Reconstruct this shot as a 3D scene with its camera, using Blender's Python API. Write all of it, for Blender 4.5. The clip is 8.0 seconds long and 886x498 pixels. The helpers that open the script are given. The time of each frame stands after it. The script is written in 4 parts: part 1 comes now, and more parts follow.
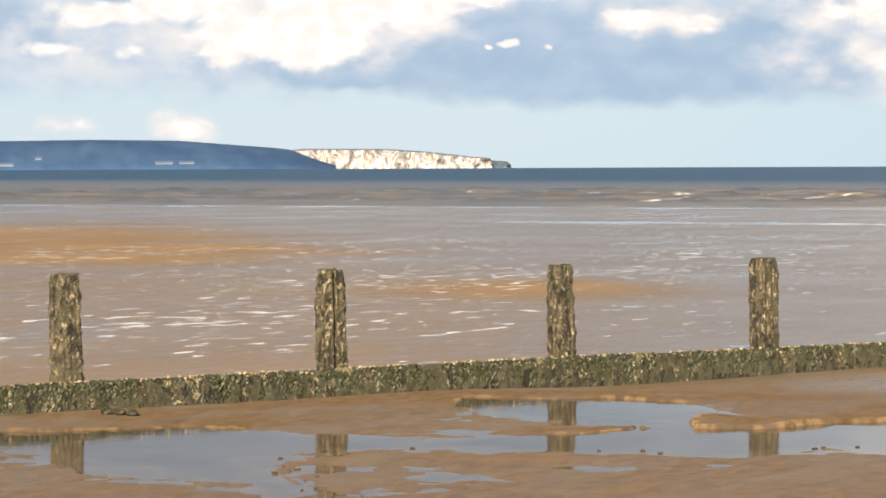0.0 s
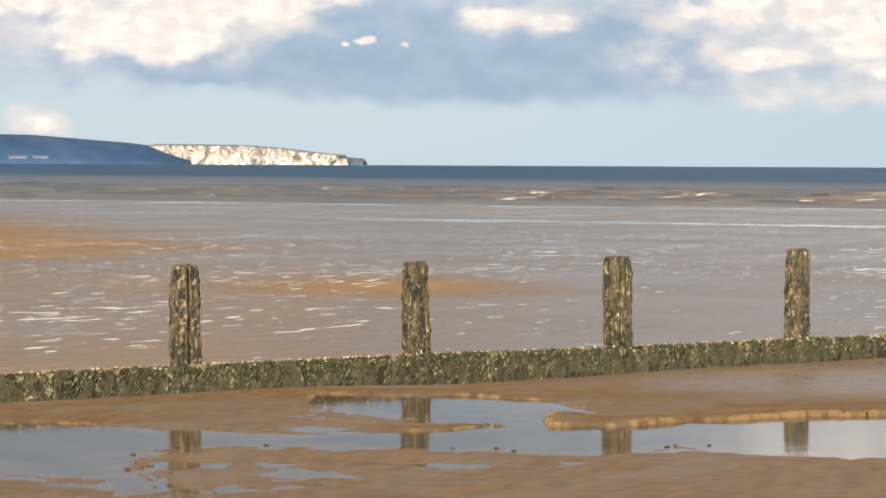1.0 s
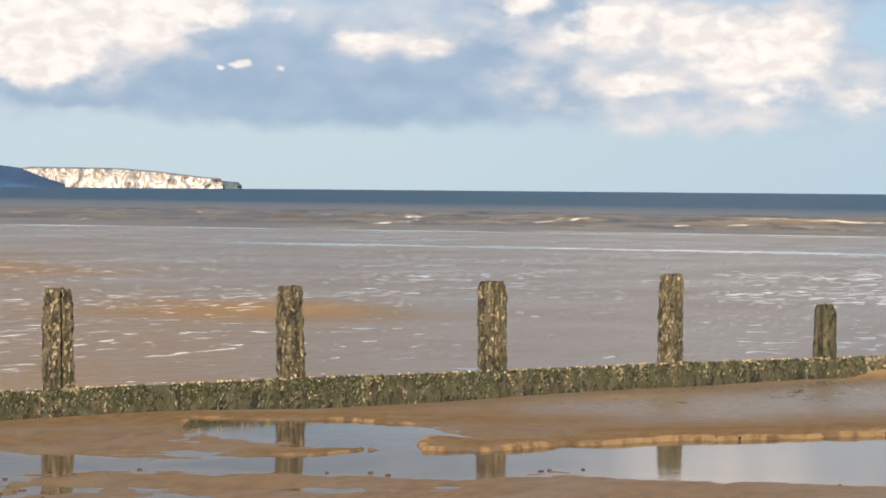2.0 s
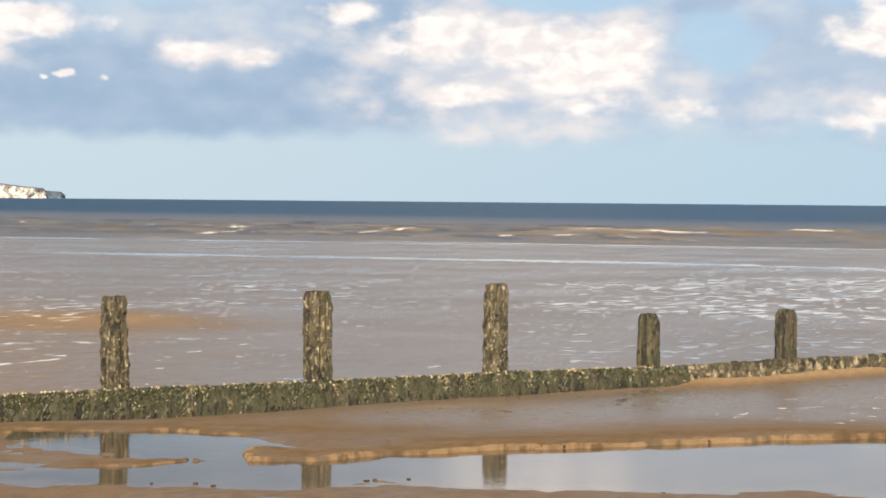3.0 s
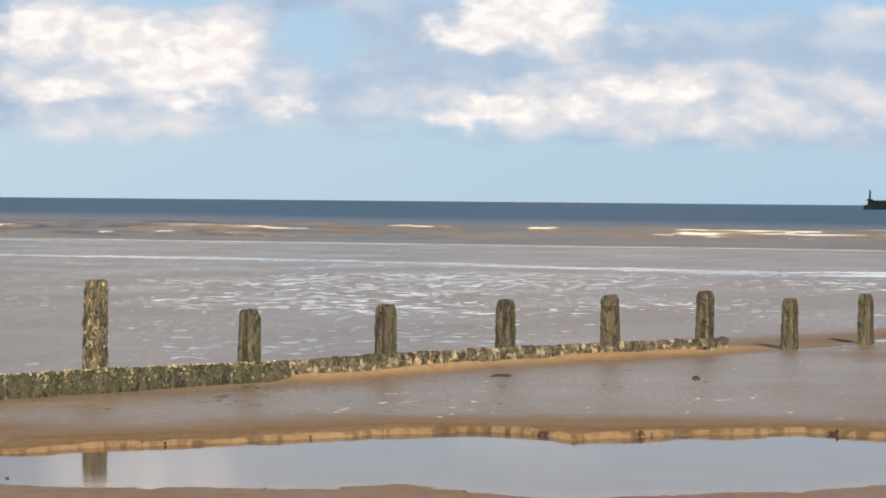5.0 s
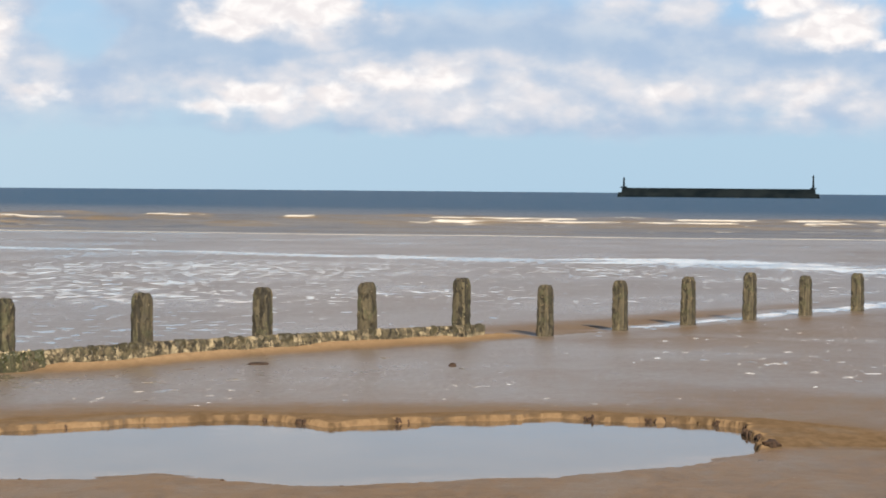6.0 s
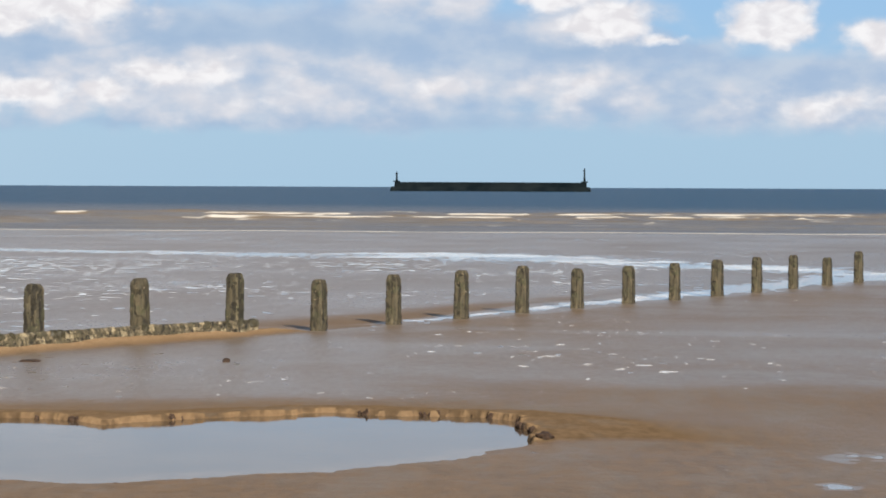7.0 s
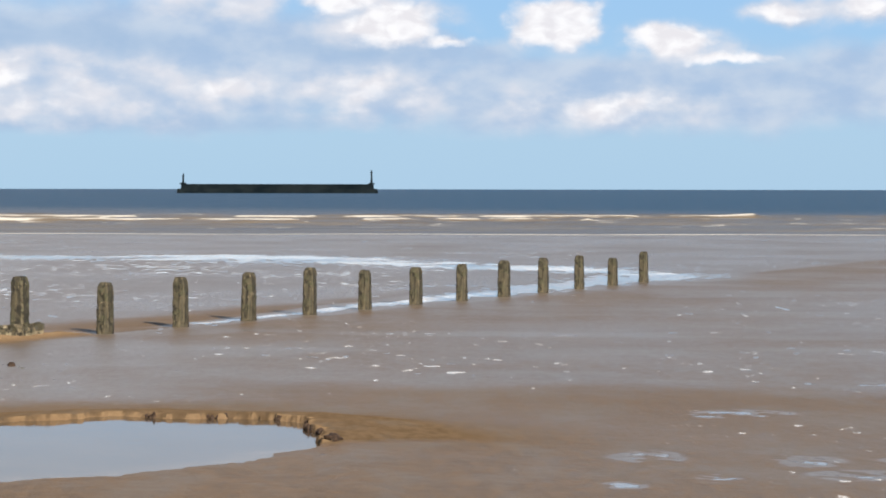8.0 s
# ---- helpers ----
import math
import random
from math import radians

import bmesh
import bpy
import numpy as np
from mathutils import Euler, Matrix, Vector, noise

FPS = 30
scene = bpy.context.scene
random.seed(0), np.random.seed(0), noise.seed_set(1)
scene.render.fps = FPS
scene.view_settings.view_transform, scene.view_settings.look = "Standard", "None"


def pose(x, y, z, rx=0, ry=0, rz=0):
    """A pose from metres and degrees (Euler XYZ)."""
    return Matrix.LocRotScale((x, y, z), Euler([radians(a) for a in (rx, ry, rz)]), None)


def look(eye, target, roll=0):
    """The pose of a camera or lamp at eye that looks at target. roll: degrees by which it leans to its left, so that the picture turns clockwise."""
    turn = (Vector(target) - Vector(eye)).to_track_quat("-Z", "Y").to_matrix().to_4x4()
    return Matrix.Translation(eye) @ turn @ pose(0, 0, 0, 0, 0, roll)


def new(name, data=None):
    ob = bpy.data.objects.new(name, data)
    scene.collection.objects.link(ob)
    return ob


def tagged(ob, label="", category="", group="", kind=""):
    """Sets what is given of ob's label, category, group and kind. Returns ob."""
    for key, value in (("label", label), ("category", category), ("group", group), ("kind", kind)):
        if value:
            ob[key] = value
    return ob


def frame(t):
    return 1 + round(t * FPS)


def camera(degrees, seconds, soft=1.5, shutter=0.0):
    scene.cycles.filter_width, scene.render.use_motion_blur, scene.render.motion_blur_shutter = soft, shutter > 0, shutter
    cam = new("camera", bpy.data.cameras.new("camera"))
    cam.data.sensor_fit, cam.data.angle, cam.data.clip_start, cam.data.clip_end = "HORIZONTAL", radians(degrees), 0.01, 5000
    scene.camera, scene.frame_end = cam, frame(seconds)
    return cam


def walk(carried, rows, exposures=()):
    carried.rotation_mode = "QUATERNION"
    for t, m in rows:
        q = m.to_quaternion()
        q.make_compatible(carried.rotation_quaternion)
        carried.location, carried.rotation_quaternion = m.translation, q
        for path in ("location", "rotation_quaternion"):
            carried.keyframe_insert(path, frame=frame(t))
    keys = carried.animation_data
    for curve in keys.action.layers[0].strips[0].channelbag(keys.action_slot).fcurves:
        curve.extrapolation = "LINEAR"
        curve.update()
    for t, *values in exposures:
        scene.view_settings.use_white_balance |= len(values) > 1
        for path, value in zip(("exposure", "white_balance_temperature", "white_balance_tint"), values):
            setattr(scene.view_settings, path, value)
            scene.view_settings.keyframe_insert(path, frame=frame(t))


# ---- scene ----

# ---------------------------------------------------------------- camera
EYE = Vector((0.0, 0.0, 1.70))
cam = camera(17.73, 8.0, soft=1.8)
# seconds, degrees to the right, degrees up, roll
TURNS = [
    (0.0, 0.0, -1.66, -0.225), (0.5, 1.346, -1.562, 0.032), (1.0, 2.919, -1.716, 0.271), (1.5, 4.076, -1.502, 0.076), (1.7, 4.577, -1.393, 0.27), (2.8, 8.19, -0.886, 0.54),
    (3.0, 8.961, -0.983, 0.517), (3.5, 11.064, -0.909, 0.565), (4.0, 12.74, -1.038, 0.63), (4.2, 13.82, -1.023, 0.66), (5.3, 18.27, -1.114, 0.62), (5.5, 19.308, -1.223, 0.726),
    (6.0, 21.906, -1.196, 0.485), (6.5, 24.699, -1.227, 0.305), (7.0, 26.477, -1.278, 0.25), (7.5, 28.235, -1.285, 0.11),
    (8.0, 30.765, -1.233, 0.087),
]

# seconds, stops, kelvin, tint
EXPOSURE = [(0.0, 0.89, 6800, 11), (0.8, 0.77, 6800, 11), (1.5, 0.65, 6700, 11), (3.0, 0.73, 6550, 11), (3.5, 0.72, 6500, 11), (4.2, 0.52, 6450, 11), (5.5, 0.73, 6400, 11), (7.0, 0.55, 6050, 10), (8.0, 0.66, 6000, 10)]


def aim(az, el):
    """A unit vector: degrees to the right of +y, degrees up."""
    a, e = radians(az), radians(el)
    return Vector((math.sin(a) * math.cos(e), math.cos(a) * math.cos(e), math.sin(e)))


walk(cam, [(t, look(EYE, EYE + aim(az, el) * 10, roll)) for t, az, el, roll in TURNS], EXPOSURE)

# ---------------------------------------------------------------- light
SUN_AZ, SUN_EL = 191.0, 20.0
sun = new("sun", bpy.data.lights.new("sun", "SUN"))
sun.data.energy, sun.data.angle, sun.data.color = 5.0, radians(0.6), (1.0, 0.86, 0.68)
sun.matrix_world = look((0, 0, 0), -aim(SUN_AZ, SUN_EL))


# ---------------------------------------------------------------- node helpers
class Net:
    """A small wrapper round a node tree."""

    def __init__(self, tree):
        self.tree = tree
        tree.nodes.clear()

    def add(self, kind, **props):
        n = self.tree.nodes.new(kind)
        for key, value in props.items():
            setattr(n, key, value)
        return n

    def put(self, socket, value):
        if isinstance(value, bpy.types.NodeSocket):
            self.tree.links.new(value, socket)
        elif value is not None:
            socket.default_value = value

    def math(self, op, a, b=None, c=None, clamp=False):
        n = self.add("ShaderNodeMath", operation=op, use_clamp=clamp)
        for s, v in zip(n.inputs, (a, b, c)):
            self.put(s, v)
        return n.outputs[0]

    def vec(self, op, a, b=None, c=None):
        n = self.add("ShaderNodeVectorMath", operation=op)
        for s, v in zip(n.inputs, (a, b, c)):
            self.put(s, v)
        return n.outputs["Value" if op in ("LENGTH", "DOT_PRODUCT", "DISTANCE") else "Vector"]

    def noise(self, vector, scale, detail=4.0, rough=0.55, distort=0.0):
        n = self.add("ShaderNodeTexNoise")
        self.put(n.inputs["Vector"], vector)
        for key, v in (("Scale", scale), ("Detail", detail), ("Roughness", rough), ("Distortion", distort)):
            n.inputs[key].default_value = v
        return n.outputs["Fac"]

    def ramp(self, x, lo, hi, a=0.0, b=1.0, smooth=True):
        n = self.add("ShaderNodeMapRange", interpolation_type="SMOOTHSTEP" if smooth else "LINEAR")
        self.put(n.inputs[0], x)
        for s, v in zip(n.inputs[1:5], (lo, hi, a, b)):
            self.put(s, v)
        return n.outputs[0]

    def mix(self, fac, a, b, blend="MIX"):
        n = self.add("ShaderNodeMix", data_type="RGBA", blend_type=blend)
        self.put(n.inputs[0], fac)
        for s, v in zip(n.inputs[6:8], (a, b)):
            self.put(s, (*v, 1.0) if isinstance(v, tuple) and len(v) == 3 else v)
        return n.outputs[2]

    def mapped(self, vector, loc=(0, 0, 0), rot=(0, 0, 0), scale=(1, 1, 1), kind="POINT"):
        n = self.add("ShaderNodeMapping", vector_type=kind)
        self.put(n.inputs[0], vector)
        n.inputs[1].default_value, n.inputs[2].default_value, n.inputs[3].default_value = loc, rot, scale
        return n.outputs[0]


# ---------------------------------------------------------------- sky
world = bpy.data.worlds.new("sky")
scene.world = world
world.use_nodes = True
w = Net(world.node_tree)
sky = w.add("ShaderNodeTexSky", sky_type="NISHITA", sun_disc=False, sun_elevation=radians(SUN_EL), sun_rotation=radians(SUN_AZ), air_density=1.0, dust_density=0.6, ozone_density=2.0)
way = w.add("ShaderNodeTexCoord").outputs["Generated"]
split = w.add("ShaderNodeSeparateXYZ")
w.put(split.inputs[0], way)
az_deg = w.math("MULTIPLY", w.math("ARCTAN2", split.outputs[0], split.outputs[1]), 57.2958)
el_deg = w.math("MULTIPLY", w.math("ARCSINE", split.outputs[2]), 57.2958)
join = w.add("ShaderNodeCombineXYZ")
w.put(join.inputs[0], az_deg)
w.put(join.inputs[1], el_deg)
flat = join.outputs[0]
warp_noise = w.add("ShaderNodeTexNoise")
w.put(warp_noise.inputs["Vector"], flat)
warp_noise.inputs["Scale"].default_value, warp_noise.inputs["Detail"].default_value = 1.1, 5.0
warped = w.vec("MULTIPLY_ADD", w.vec("SUBTRACT", warp_noise.outputs["Color"], (0.5, 0.5, 0.5)), (1.2, 0.45, 0.0), flat)


def clouds(list_of):
    """The union of soft ellipses in degrees: azimuth, elevation, half width, half height, weight."""
    total, here, old = None, warped, (0, 0, 1, 1)
    for a, e, ra, re, weight in list_of:
        # each ellipse's own coordinates follow from those of the one before
        here = w.mapped(here, ((old[0] - a) / ra, (old[1] - e) / re, 0), (0, 0, 0), (old[2] / ra, old[3] / re, 1))
        old = (a, e, ra, re)
        g = w.add("ShaderNodeTexGradient", gradient_type="SPHERICAL")
        w.put(g.inputs[0], here)
        one = w.math("MULTIPLY", g.outputs["Fac"], weight)
        total = one if total is None else w.math("MAXIMUM", total, one)
    return total


DARK = [
    (3.0, 2.2, 7.0, 1.25, 1.0), (-1.8, 2.0, 2.4, 0.6, 0.9), (7.0, 2.3, 4.0, 1.3, 0.7), (-6.5, 3.35, 0.7, 0.25, 1.0), (-8.6, 2.9, 1.6, 0.7, 0.6),
    (16.6, 3.0, 2.6, 1.2, 0.9), (14.2, 4.0, 0.9, 0.4, 0.9), (22.0, 2.95, 6.5, 0.7, 0.5), (23.0, 1.3, 12.0, 0.36, 0.36), (29.0, 2.8, 3.0, 0.6, 0.35), (7.6, 3.6, 2.2, 0.8, 0.7),
]
VEIL = [
    (-5.0, 2.9, 14.0, 1.9, 1.3), (11.0, 2.9, 15.0, 2.1, 1.3), (24.0, 2.5, 12.0, 1.75, 1.3), (34.0, 1.9, 10.0, 1.15, 1.15), (42.0, 2.1, 9.0, 1.3, 1.1), (37.7, 3.5, 1.2, 0.4, 0.9), (39.2, 3.6, 1.2, 0.45, 0.9),
]
BODY = [
    (10.7, 2.8, 5.6, 2.0, 1.0), (21.5, 1.95, 8.0, 1.1, 0.85), (18.7, 3.5, 2.8, 0.95, 1.0), (-2.8, 2.95, 4.4, 1.3, 0.9), (-6.6, 2.7, 3.8, 1.0, 0.5), (4.6, 2.95, 2.0, 0.5, 0.8),
    (29.6, 3.4, 2.2, 0.8, 1.0), (33.1, 3.35, 1.3, 0.75, 1.0), (35.5, 2.95, 1.6, 0.6, 0.9), (29.1, 1.9, 3.2, 1.0, 0.55), (34.1, 1.65, 3.6, 0.8, 0.6), (38.5, 3.55, 2.4, 0.55, 0.8),
    (11.0, 5.7, 3.6, 1.2, 1.0), (-5.2, 0.8, 1.1, 0.5, 0.7), (-7.7, 0.75, 1.1, 0.4, 0.6), (26.3, 3.7, 2.4, 0.5, 0.7),
]
WHITE = [
    (-1.6, 3.4, 3.0, 0.8, 1.7), (0.3, 3.55, 2.2, 0.5, 1.5), (-3.0, 2.7, 2.1, 0.85, 1.7), (-2.5, 2.25, 1.0, 0.34, 1.0), (-4.1, 2.95, 1.5, 0.8, 1.2), (-4.4, 2.3, 1.1, 0.45, 1.0), (-6.8, 3.08, 1.5, 0.36, 1.2), (-5.5, 3.2, 1.2, 0.42, 1.1),
    (-7.85, 2.36, 0.9, 0.28, 0.9), (-6.2, 2.34, 0.7, 0.24, 0.7), (1.38, 2.54, 0.34, 0.13, 1.0), (0.95, 2.42, 0.22, 0.09, 0.9), (2.05, 2.38, 0.2, 0.12, 0.9), (4.1, 2.95, 1.0, 0.3, 0.85), (5.25, 2.85, 0.8, 0.28, 0.85),
    (-5.2, 0.82, 0.95, 0.42, 0.6), (-7.7, 0.77, 0.95, 0.3, 0.5), (8.3, 3.1, 0.9, 0.5, 0.9),
]
WHITE_MID = [
    (7.1, 3.75, 1.2, 0.4, 0.9), (8.8, 3.3, 1.5, 0.8, 1.1), (10.8, 3.2, 2.3, 0.85, 1.1), (12.7, 3.1, 1.7, 0.75, 1.0), (11.8, 2.55, 2.2, 0.75, 1.1), (9.4, 2.12, 1.7, 0.4, 1.0), (11.9, 1.95, 1.6, 0.45, 0.9), (13.6, 1.9, 1.5, 0.4, 0.6),
    (18.7, 3.75, 2.4, 0.95, 1.3), (17.7, 3.2, 1.4, 0.4, 0.9), (17.1, 1.66, 1.0, 0.36, 0.85), (18.15, 1.86, 1.3, 0.46, 1.0), (19.4, 1.93, 1.4, 0.46, 0.9), (20.7, 2.2, 1.6, 0.5, 0.95), (21.9, 2.15, 1.7, 0.5, 0.8), (22.7, 1.72, 1.6, 0.45, 0.45), (23.9, 2.15, 1.5, 0.6, 0.42), (26.2, 2.0, 2.2, 0.7, 0.3),
]
WHITE_EAST = [
    (29.8, 3.3, 1.4, 0.68, 1.3), (28.6, 3.75, 1.3, 0.35, 1.1), (30.8, 2.95, 0.9, 0.24, 0.9), (33.1, 3.35, 1.2, 0.66, 1.5), (35.4, 3.0, 1.2, 0.45, 1.3), (36.4, 2.62, 1.3, 0.2, 0.9), (37.7, 3.5, 1.0, 0.3, 0.9), (39.2, 3.6, 1.0, 0.4, 0.9),
    (29.1, 1.95, 1.8, 0.75, 0.48), (34.1, 1.7, 2.4, 0.6, 0.65), (11.0, 5.7, 2.8, 0.9, 1.1),
]
fine = w.noise(w.mapped(flat, scale=(0.95, 1.35, 1.0)), 1.0, 5.0, 0.46)
fluff = w.noise(w.mapped(flat, (3.1, 7.7, 0), scale=(0.8, 1.35, 1.0)), 1.1, 5.0, 0.48)
curl = w.noise(w.mapped(flat, (11.0, 2.0, 0), scale=(1.0, 1.7, 1.0)), 2.0, 5.0, 0.5, 0.4)
ragged = w.math("SUBTRACT", fine, 0.5)
billow = w.math("SUBTRACT", fluff, 0.5)
high = w.ramp(w.math("ADD", el_deg, w.ramp(az_deg, 9.0, 15.0, 0.0, 2.2)), 7.0, 12.0)
cover = w.noise(way, 3.2, 7.0, 0.55)
blue_gap = clouds([(14.4, 3.1, 1.5, 0.95, 1.1), (11.3, 4.1, 2.2, 0.45, 1.0), (31.6, 3.6, 1.0, 0.8, 0.6)])
veil_mask = w.math("MULTIPLY", w.ramp(w.math("SUBTRACT", w.math("ADD", clouds(VEIL), w.math("MULTIPLY", ragged, 0.5)), w.math("MULTIPLY", blue_gap, 1.2)), 0.1, 0.62), 0.92)
gap = w.math("SUBTRACT", 1.0, w.ramp(w.math("ADD", blue_gap, w.math("MULTIPLY", ragged, 0.5)), 0.05, 0.5, 0.0, 0.9))
dark_mask = w.math("MULTIPLY", w.ramp(w.math("ADD", clouds(DARK), w.math("MULTIPLY", ragged, 0.22)), 0.05, 0.38), w.math("MULTIPLY", gap, 0.9))
lump = clouds(WHITE + WHITE_MID + WHITE_EAST)
heap = w.math("ADD", w.math("SUBTRACT", lump, 0.06), w.math("MULTIPLY", w.math("ADD", w.math("MULTIPLY", ragged, 1.0), w.math("MULTIPLY", billow, 0.45)), w.ramp(lump, 0.0, 0.22)))
bulk = clouds(BODY)
body_mask = w.math("MULTIPLY", w.ramp(w.math("ADD", bulk, w.math("MULTIPLY", w.math("ADD", ragged, w.math("MULTIPLY", billow, 0.8)), w.ramp(bulk, 0.0, 0.3))), 0.06, 0.62), w.math("MULTIPLY", gap, 0.92))
crown = w.math("ADD", w.math("ADD", w.math("MAXIMUM", heap, w.math("MULTIPLY", w.math("ADD", bulk, w.math("MULTIPLY", ragged, 0.8)), 0.36)), w.math("MULTIPLY", billow, 0.45)), w.math("MULTIPLY", w.math("SUBTRACT", curl, 0.5), 0.35))
crown_mask = w.math("MULTIPLY", w.ramp(crown, 0.12, 0.68), w.math("MULTIPLY", gap, 0.95))
# haze over the horizon, blue above it, broken cloud overhead
haze = w.mix(w.ramp(az_deg, -2.0, 26.0), (5.8, 7.15, 8.0), (4.6, 6.4, 7.8))
haze = w.mix(w.ramp(el_deg, 0.8, 4.0), haze, w.mix(w.ramp(az_deg, 4.0, 30.0), (4.6, 6.4, 8.0), (3.7, 5.9, 8.3)))
col = w.mix(w.ramp(el_deg, 8.0, 22.0, 0.94, 0.0), sky.outputs[0], haze)
col = w.mix(w.math("MULTIPLY", high, w.ramp(cover, 0.46, 0.66)), col, (7.4, 7.4, 7.6))
overhead = w.math("MULTIPLY", w.ramp(el_deg, 3.9, 5.0, 0.0, 0.85), w.ramp(el_deg, 10.0, 15.0, 1.0, 0.0))
col = w.mix(overhead, col, w.mix(w.ramp(w.math("ADD", az_deg, w.math("MULTIPLY", billow, 8.0)), 1.0, 15.0), (2.9, 3.3, 3.9), (6.2, 6.4, 6.7)))
col = w.mix(veil_mask, col, w.mix(w.ramp(fluff, 0.3, 0.7), (4.5, 5.6, 7.1), (6.5, 7.0, 7.6)))
col = w.mix(dark_mask, col, w.mix(w.ramp(fluff, 0.3, 0.7), w.mix(w.ramp(az_deg, 6.0, 18.0), (3.4, 4.7, 6.3), (4.2, 5.4, 6.9)), w.mix(w.ramp(az_deg, 6.0, 18.0), (4.1, 5.3, 6.8), (4.8, 5.9, 7.2))))
col = w.mix(body_mask, col, w.mix(w.ramp(fluff, 0.3, 0.68), (6.3, 6.8, 7.5), (8.2, 7.9, 7.9)))
col = w.mix(crown_mask, col, w.mix(w.ramp(curl, 0.35, 0.65), (9.0, 8.4, 8.1), (10.8, 10.2, 9.6)))
back = w.add("ShaderNodeBackground")
w.put(back.inputs[0], col)
back.inputs[1].default_value = 0.062
w.put(w.add("ShaderNodeOutputWorld").inputs[0], back.outputs[0])


# ---------------------------------------------------------------- materials
def material(name):
    m = bpy.data.materials.new(name)
    m.use_nodes = True
    n = Net(m.node_tree)
    bsdf = n.add("ShaderNodeBsdfPrincipled")
    n.put(n.add("ShaderNodeOutputMaterial").inputs[0], bsdf.outputs[0])
    return m, n, bsdf


def bump(n, bsdf, height, strength, distance):
    b = n.add("ShaderNodeBump")
    n.put(b.inputs["Height"], height)
    b.inputs["Strength"].default_value, b.inputs["Distance"].default_value = strength, distance
    n.put(bsdf.inputs["Normal"], b.outputs[0])


def sand_material():
    m, n, bsdf = material("sand")
    pos = n.add("ShaderNodeTexCoord").outputs["Object"]
    wet = n.add("ShaderNodeAttribute", attribute_name="wet").outputs["Fac"]
    film = n.add("ShaderNodeAttribute", attribute_name="film").outputs["Fac"]
    # the ebb leaves its marks drawn out seaward
    ebb = n.mapped(pos, rot=(0, 0, radians(27)))
    drawn = n.mapped(ebb, scale=(1.0, 0.4, 1.0))
    lain = n.mapped(ebb, scale=(1.0, 0.42, 1.0))
    big, mid, small, grain = n.noise(lain, 0.5, 5), n.noise(lain, 2.4, 5, 0.55), n.noise(lain, 13.0, 5, 0.6), n.noise(pos, 32.0, 5, 0.7)
    col = n.mix(n.ramp(big, 0.3, 0.7), (0.183, 0.123, 0.068), (0.22, 0.154, 0.09))
    col = n.mix(n.ramp(small, 0.4, 0.68, 0.0, 0.5), col, (0.12, 0.08, 0.046))
    col = n.mix(n.ramp(grain, 0.4, 0.72, 0.0, 0.6), col, (0.12, 0.075, 0.04))
    patchy = n.math("ADD", n.math("MULTIPLY", n.math("SUBTRACT", mid, 0.5), 0.28), n.math("MULTIPLY", n.math("SUBTRACT", n.noise(drawn, 7.0, 5, 0.65), 0.5), 0.25))
    damp = n.ramp(n.math("ADD", wet, patchy), 0.12, 0.75)
    col = n.mix(n.math("MULTIPLY", damp, 0.8), col, n.mix(n.ramp(film, 0.22, 0.36), n.mix(n.ramp(small, 0.35, 0.65), (0.044, 0.03, 0.017), (0.09, 0.062, 0.038)), n.mix(n.ramp(small, 0.3, 0.7), (0.057, 0.048, 0.04), (0.089, 0.075, 0.063))))
    col = n.mix(n.math("MULTIPLY", n.ramp(n.noise(n.mapped(lain, (7, 3, 0)), 1.5, 5, 0.6), 0.47, 0.62, 0.0, 0.4), n.ramp(wet, 0.5, 0.8)), col, (0.1, 0.088, 0.076))
    spread = n.math("ADD", n.math("MULTIPLY", n.noise(lain, 3.6, 3, 0.5), 1.2), n.math("MULTIPLY", n.noise(lain, 0.22, 3), 0.55))
    puddle = n.ramp(n.math("ADD", spread, n.math("SUBTRACT", film, 0.5)), 0.935, 0.975)
    # bright glints of the wet sand, painted as small white spots
    glint = n.math("MULTIPLY", n.ramp(n.math("ADD", n.noise(lain, 7.0, 3), n.math("MULTIPLY", n.noise(lain, 0.35, 2), 0.45)), 0.925, 0.98, 0.0, 0.85), n.ramp(film, 0.22, 0.26))
    dash = n.add("ShaderNodeAttribute", attribute_name="dash").outputs["Fac"]
    streaks = n.math("ADD", n.noise(n.mapped(lain, (4, 9, 0)), 3.4, 3, 0.55), n.math("MULTIPLY", n.noise(lain, 0.11, 3), 0.5))
    glint = n.math("MAXIMUM", glint, n.ramp(n.math("ADD", streaks, n.math("SUBTRACT", n.math("MULTIPLY", dash, 0.22), 0.22)), 0.87, 0.95, 0.0, 0.9))
    col = n.mix(n.math("MULTIPLY", puddle, 0.7), col, (0.09, 0.075, 0.06))
    sheen = n.math("MULTIPLY", n.math("MULTIPLY", damp, n.ramp(film, 0.13, 0.37)), n.ramp(n.math("ADD", n.noise(n.mapped(ebb, scale=(0.5, 0.3, 1.0)), 0.45, 3, 0.45), n.math("MULTIPLY", n.noise(drawn, 4.0, 4), 0.3)), 0.1, 0.95))
    pits = n.ramp(n.noise(pos, 24.0, 3, 0.6), 0.60, 0.68, 0.0, 0.3)
    col = n.mix(pits, col, (0.06, 0.042, 0.028))
    white_water = n.add("ShaderNodeAttribute", attribute_name="white_water").outputs["Fac"]
    white_water = n.math("MAXIMUM", glint, n.ramp(n.math("ADD", white_water, n.math("MULTIPLY", n.math("SUBTRACT", n.noise(lain, 0.9, 5, 0.6), 0.5), 1.2)), 0.45, 0.75))
    n.put(bsdf.inputs["Base Color"], n.mix(white_water, col, (0.62, 0.58, 0.53)))
    bsdf.inputs["Diffuse Roughness"].default_value = 1.0
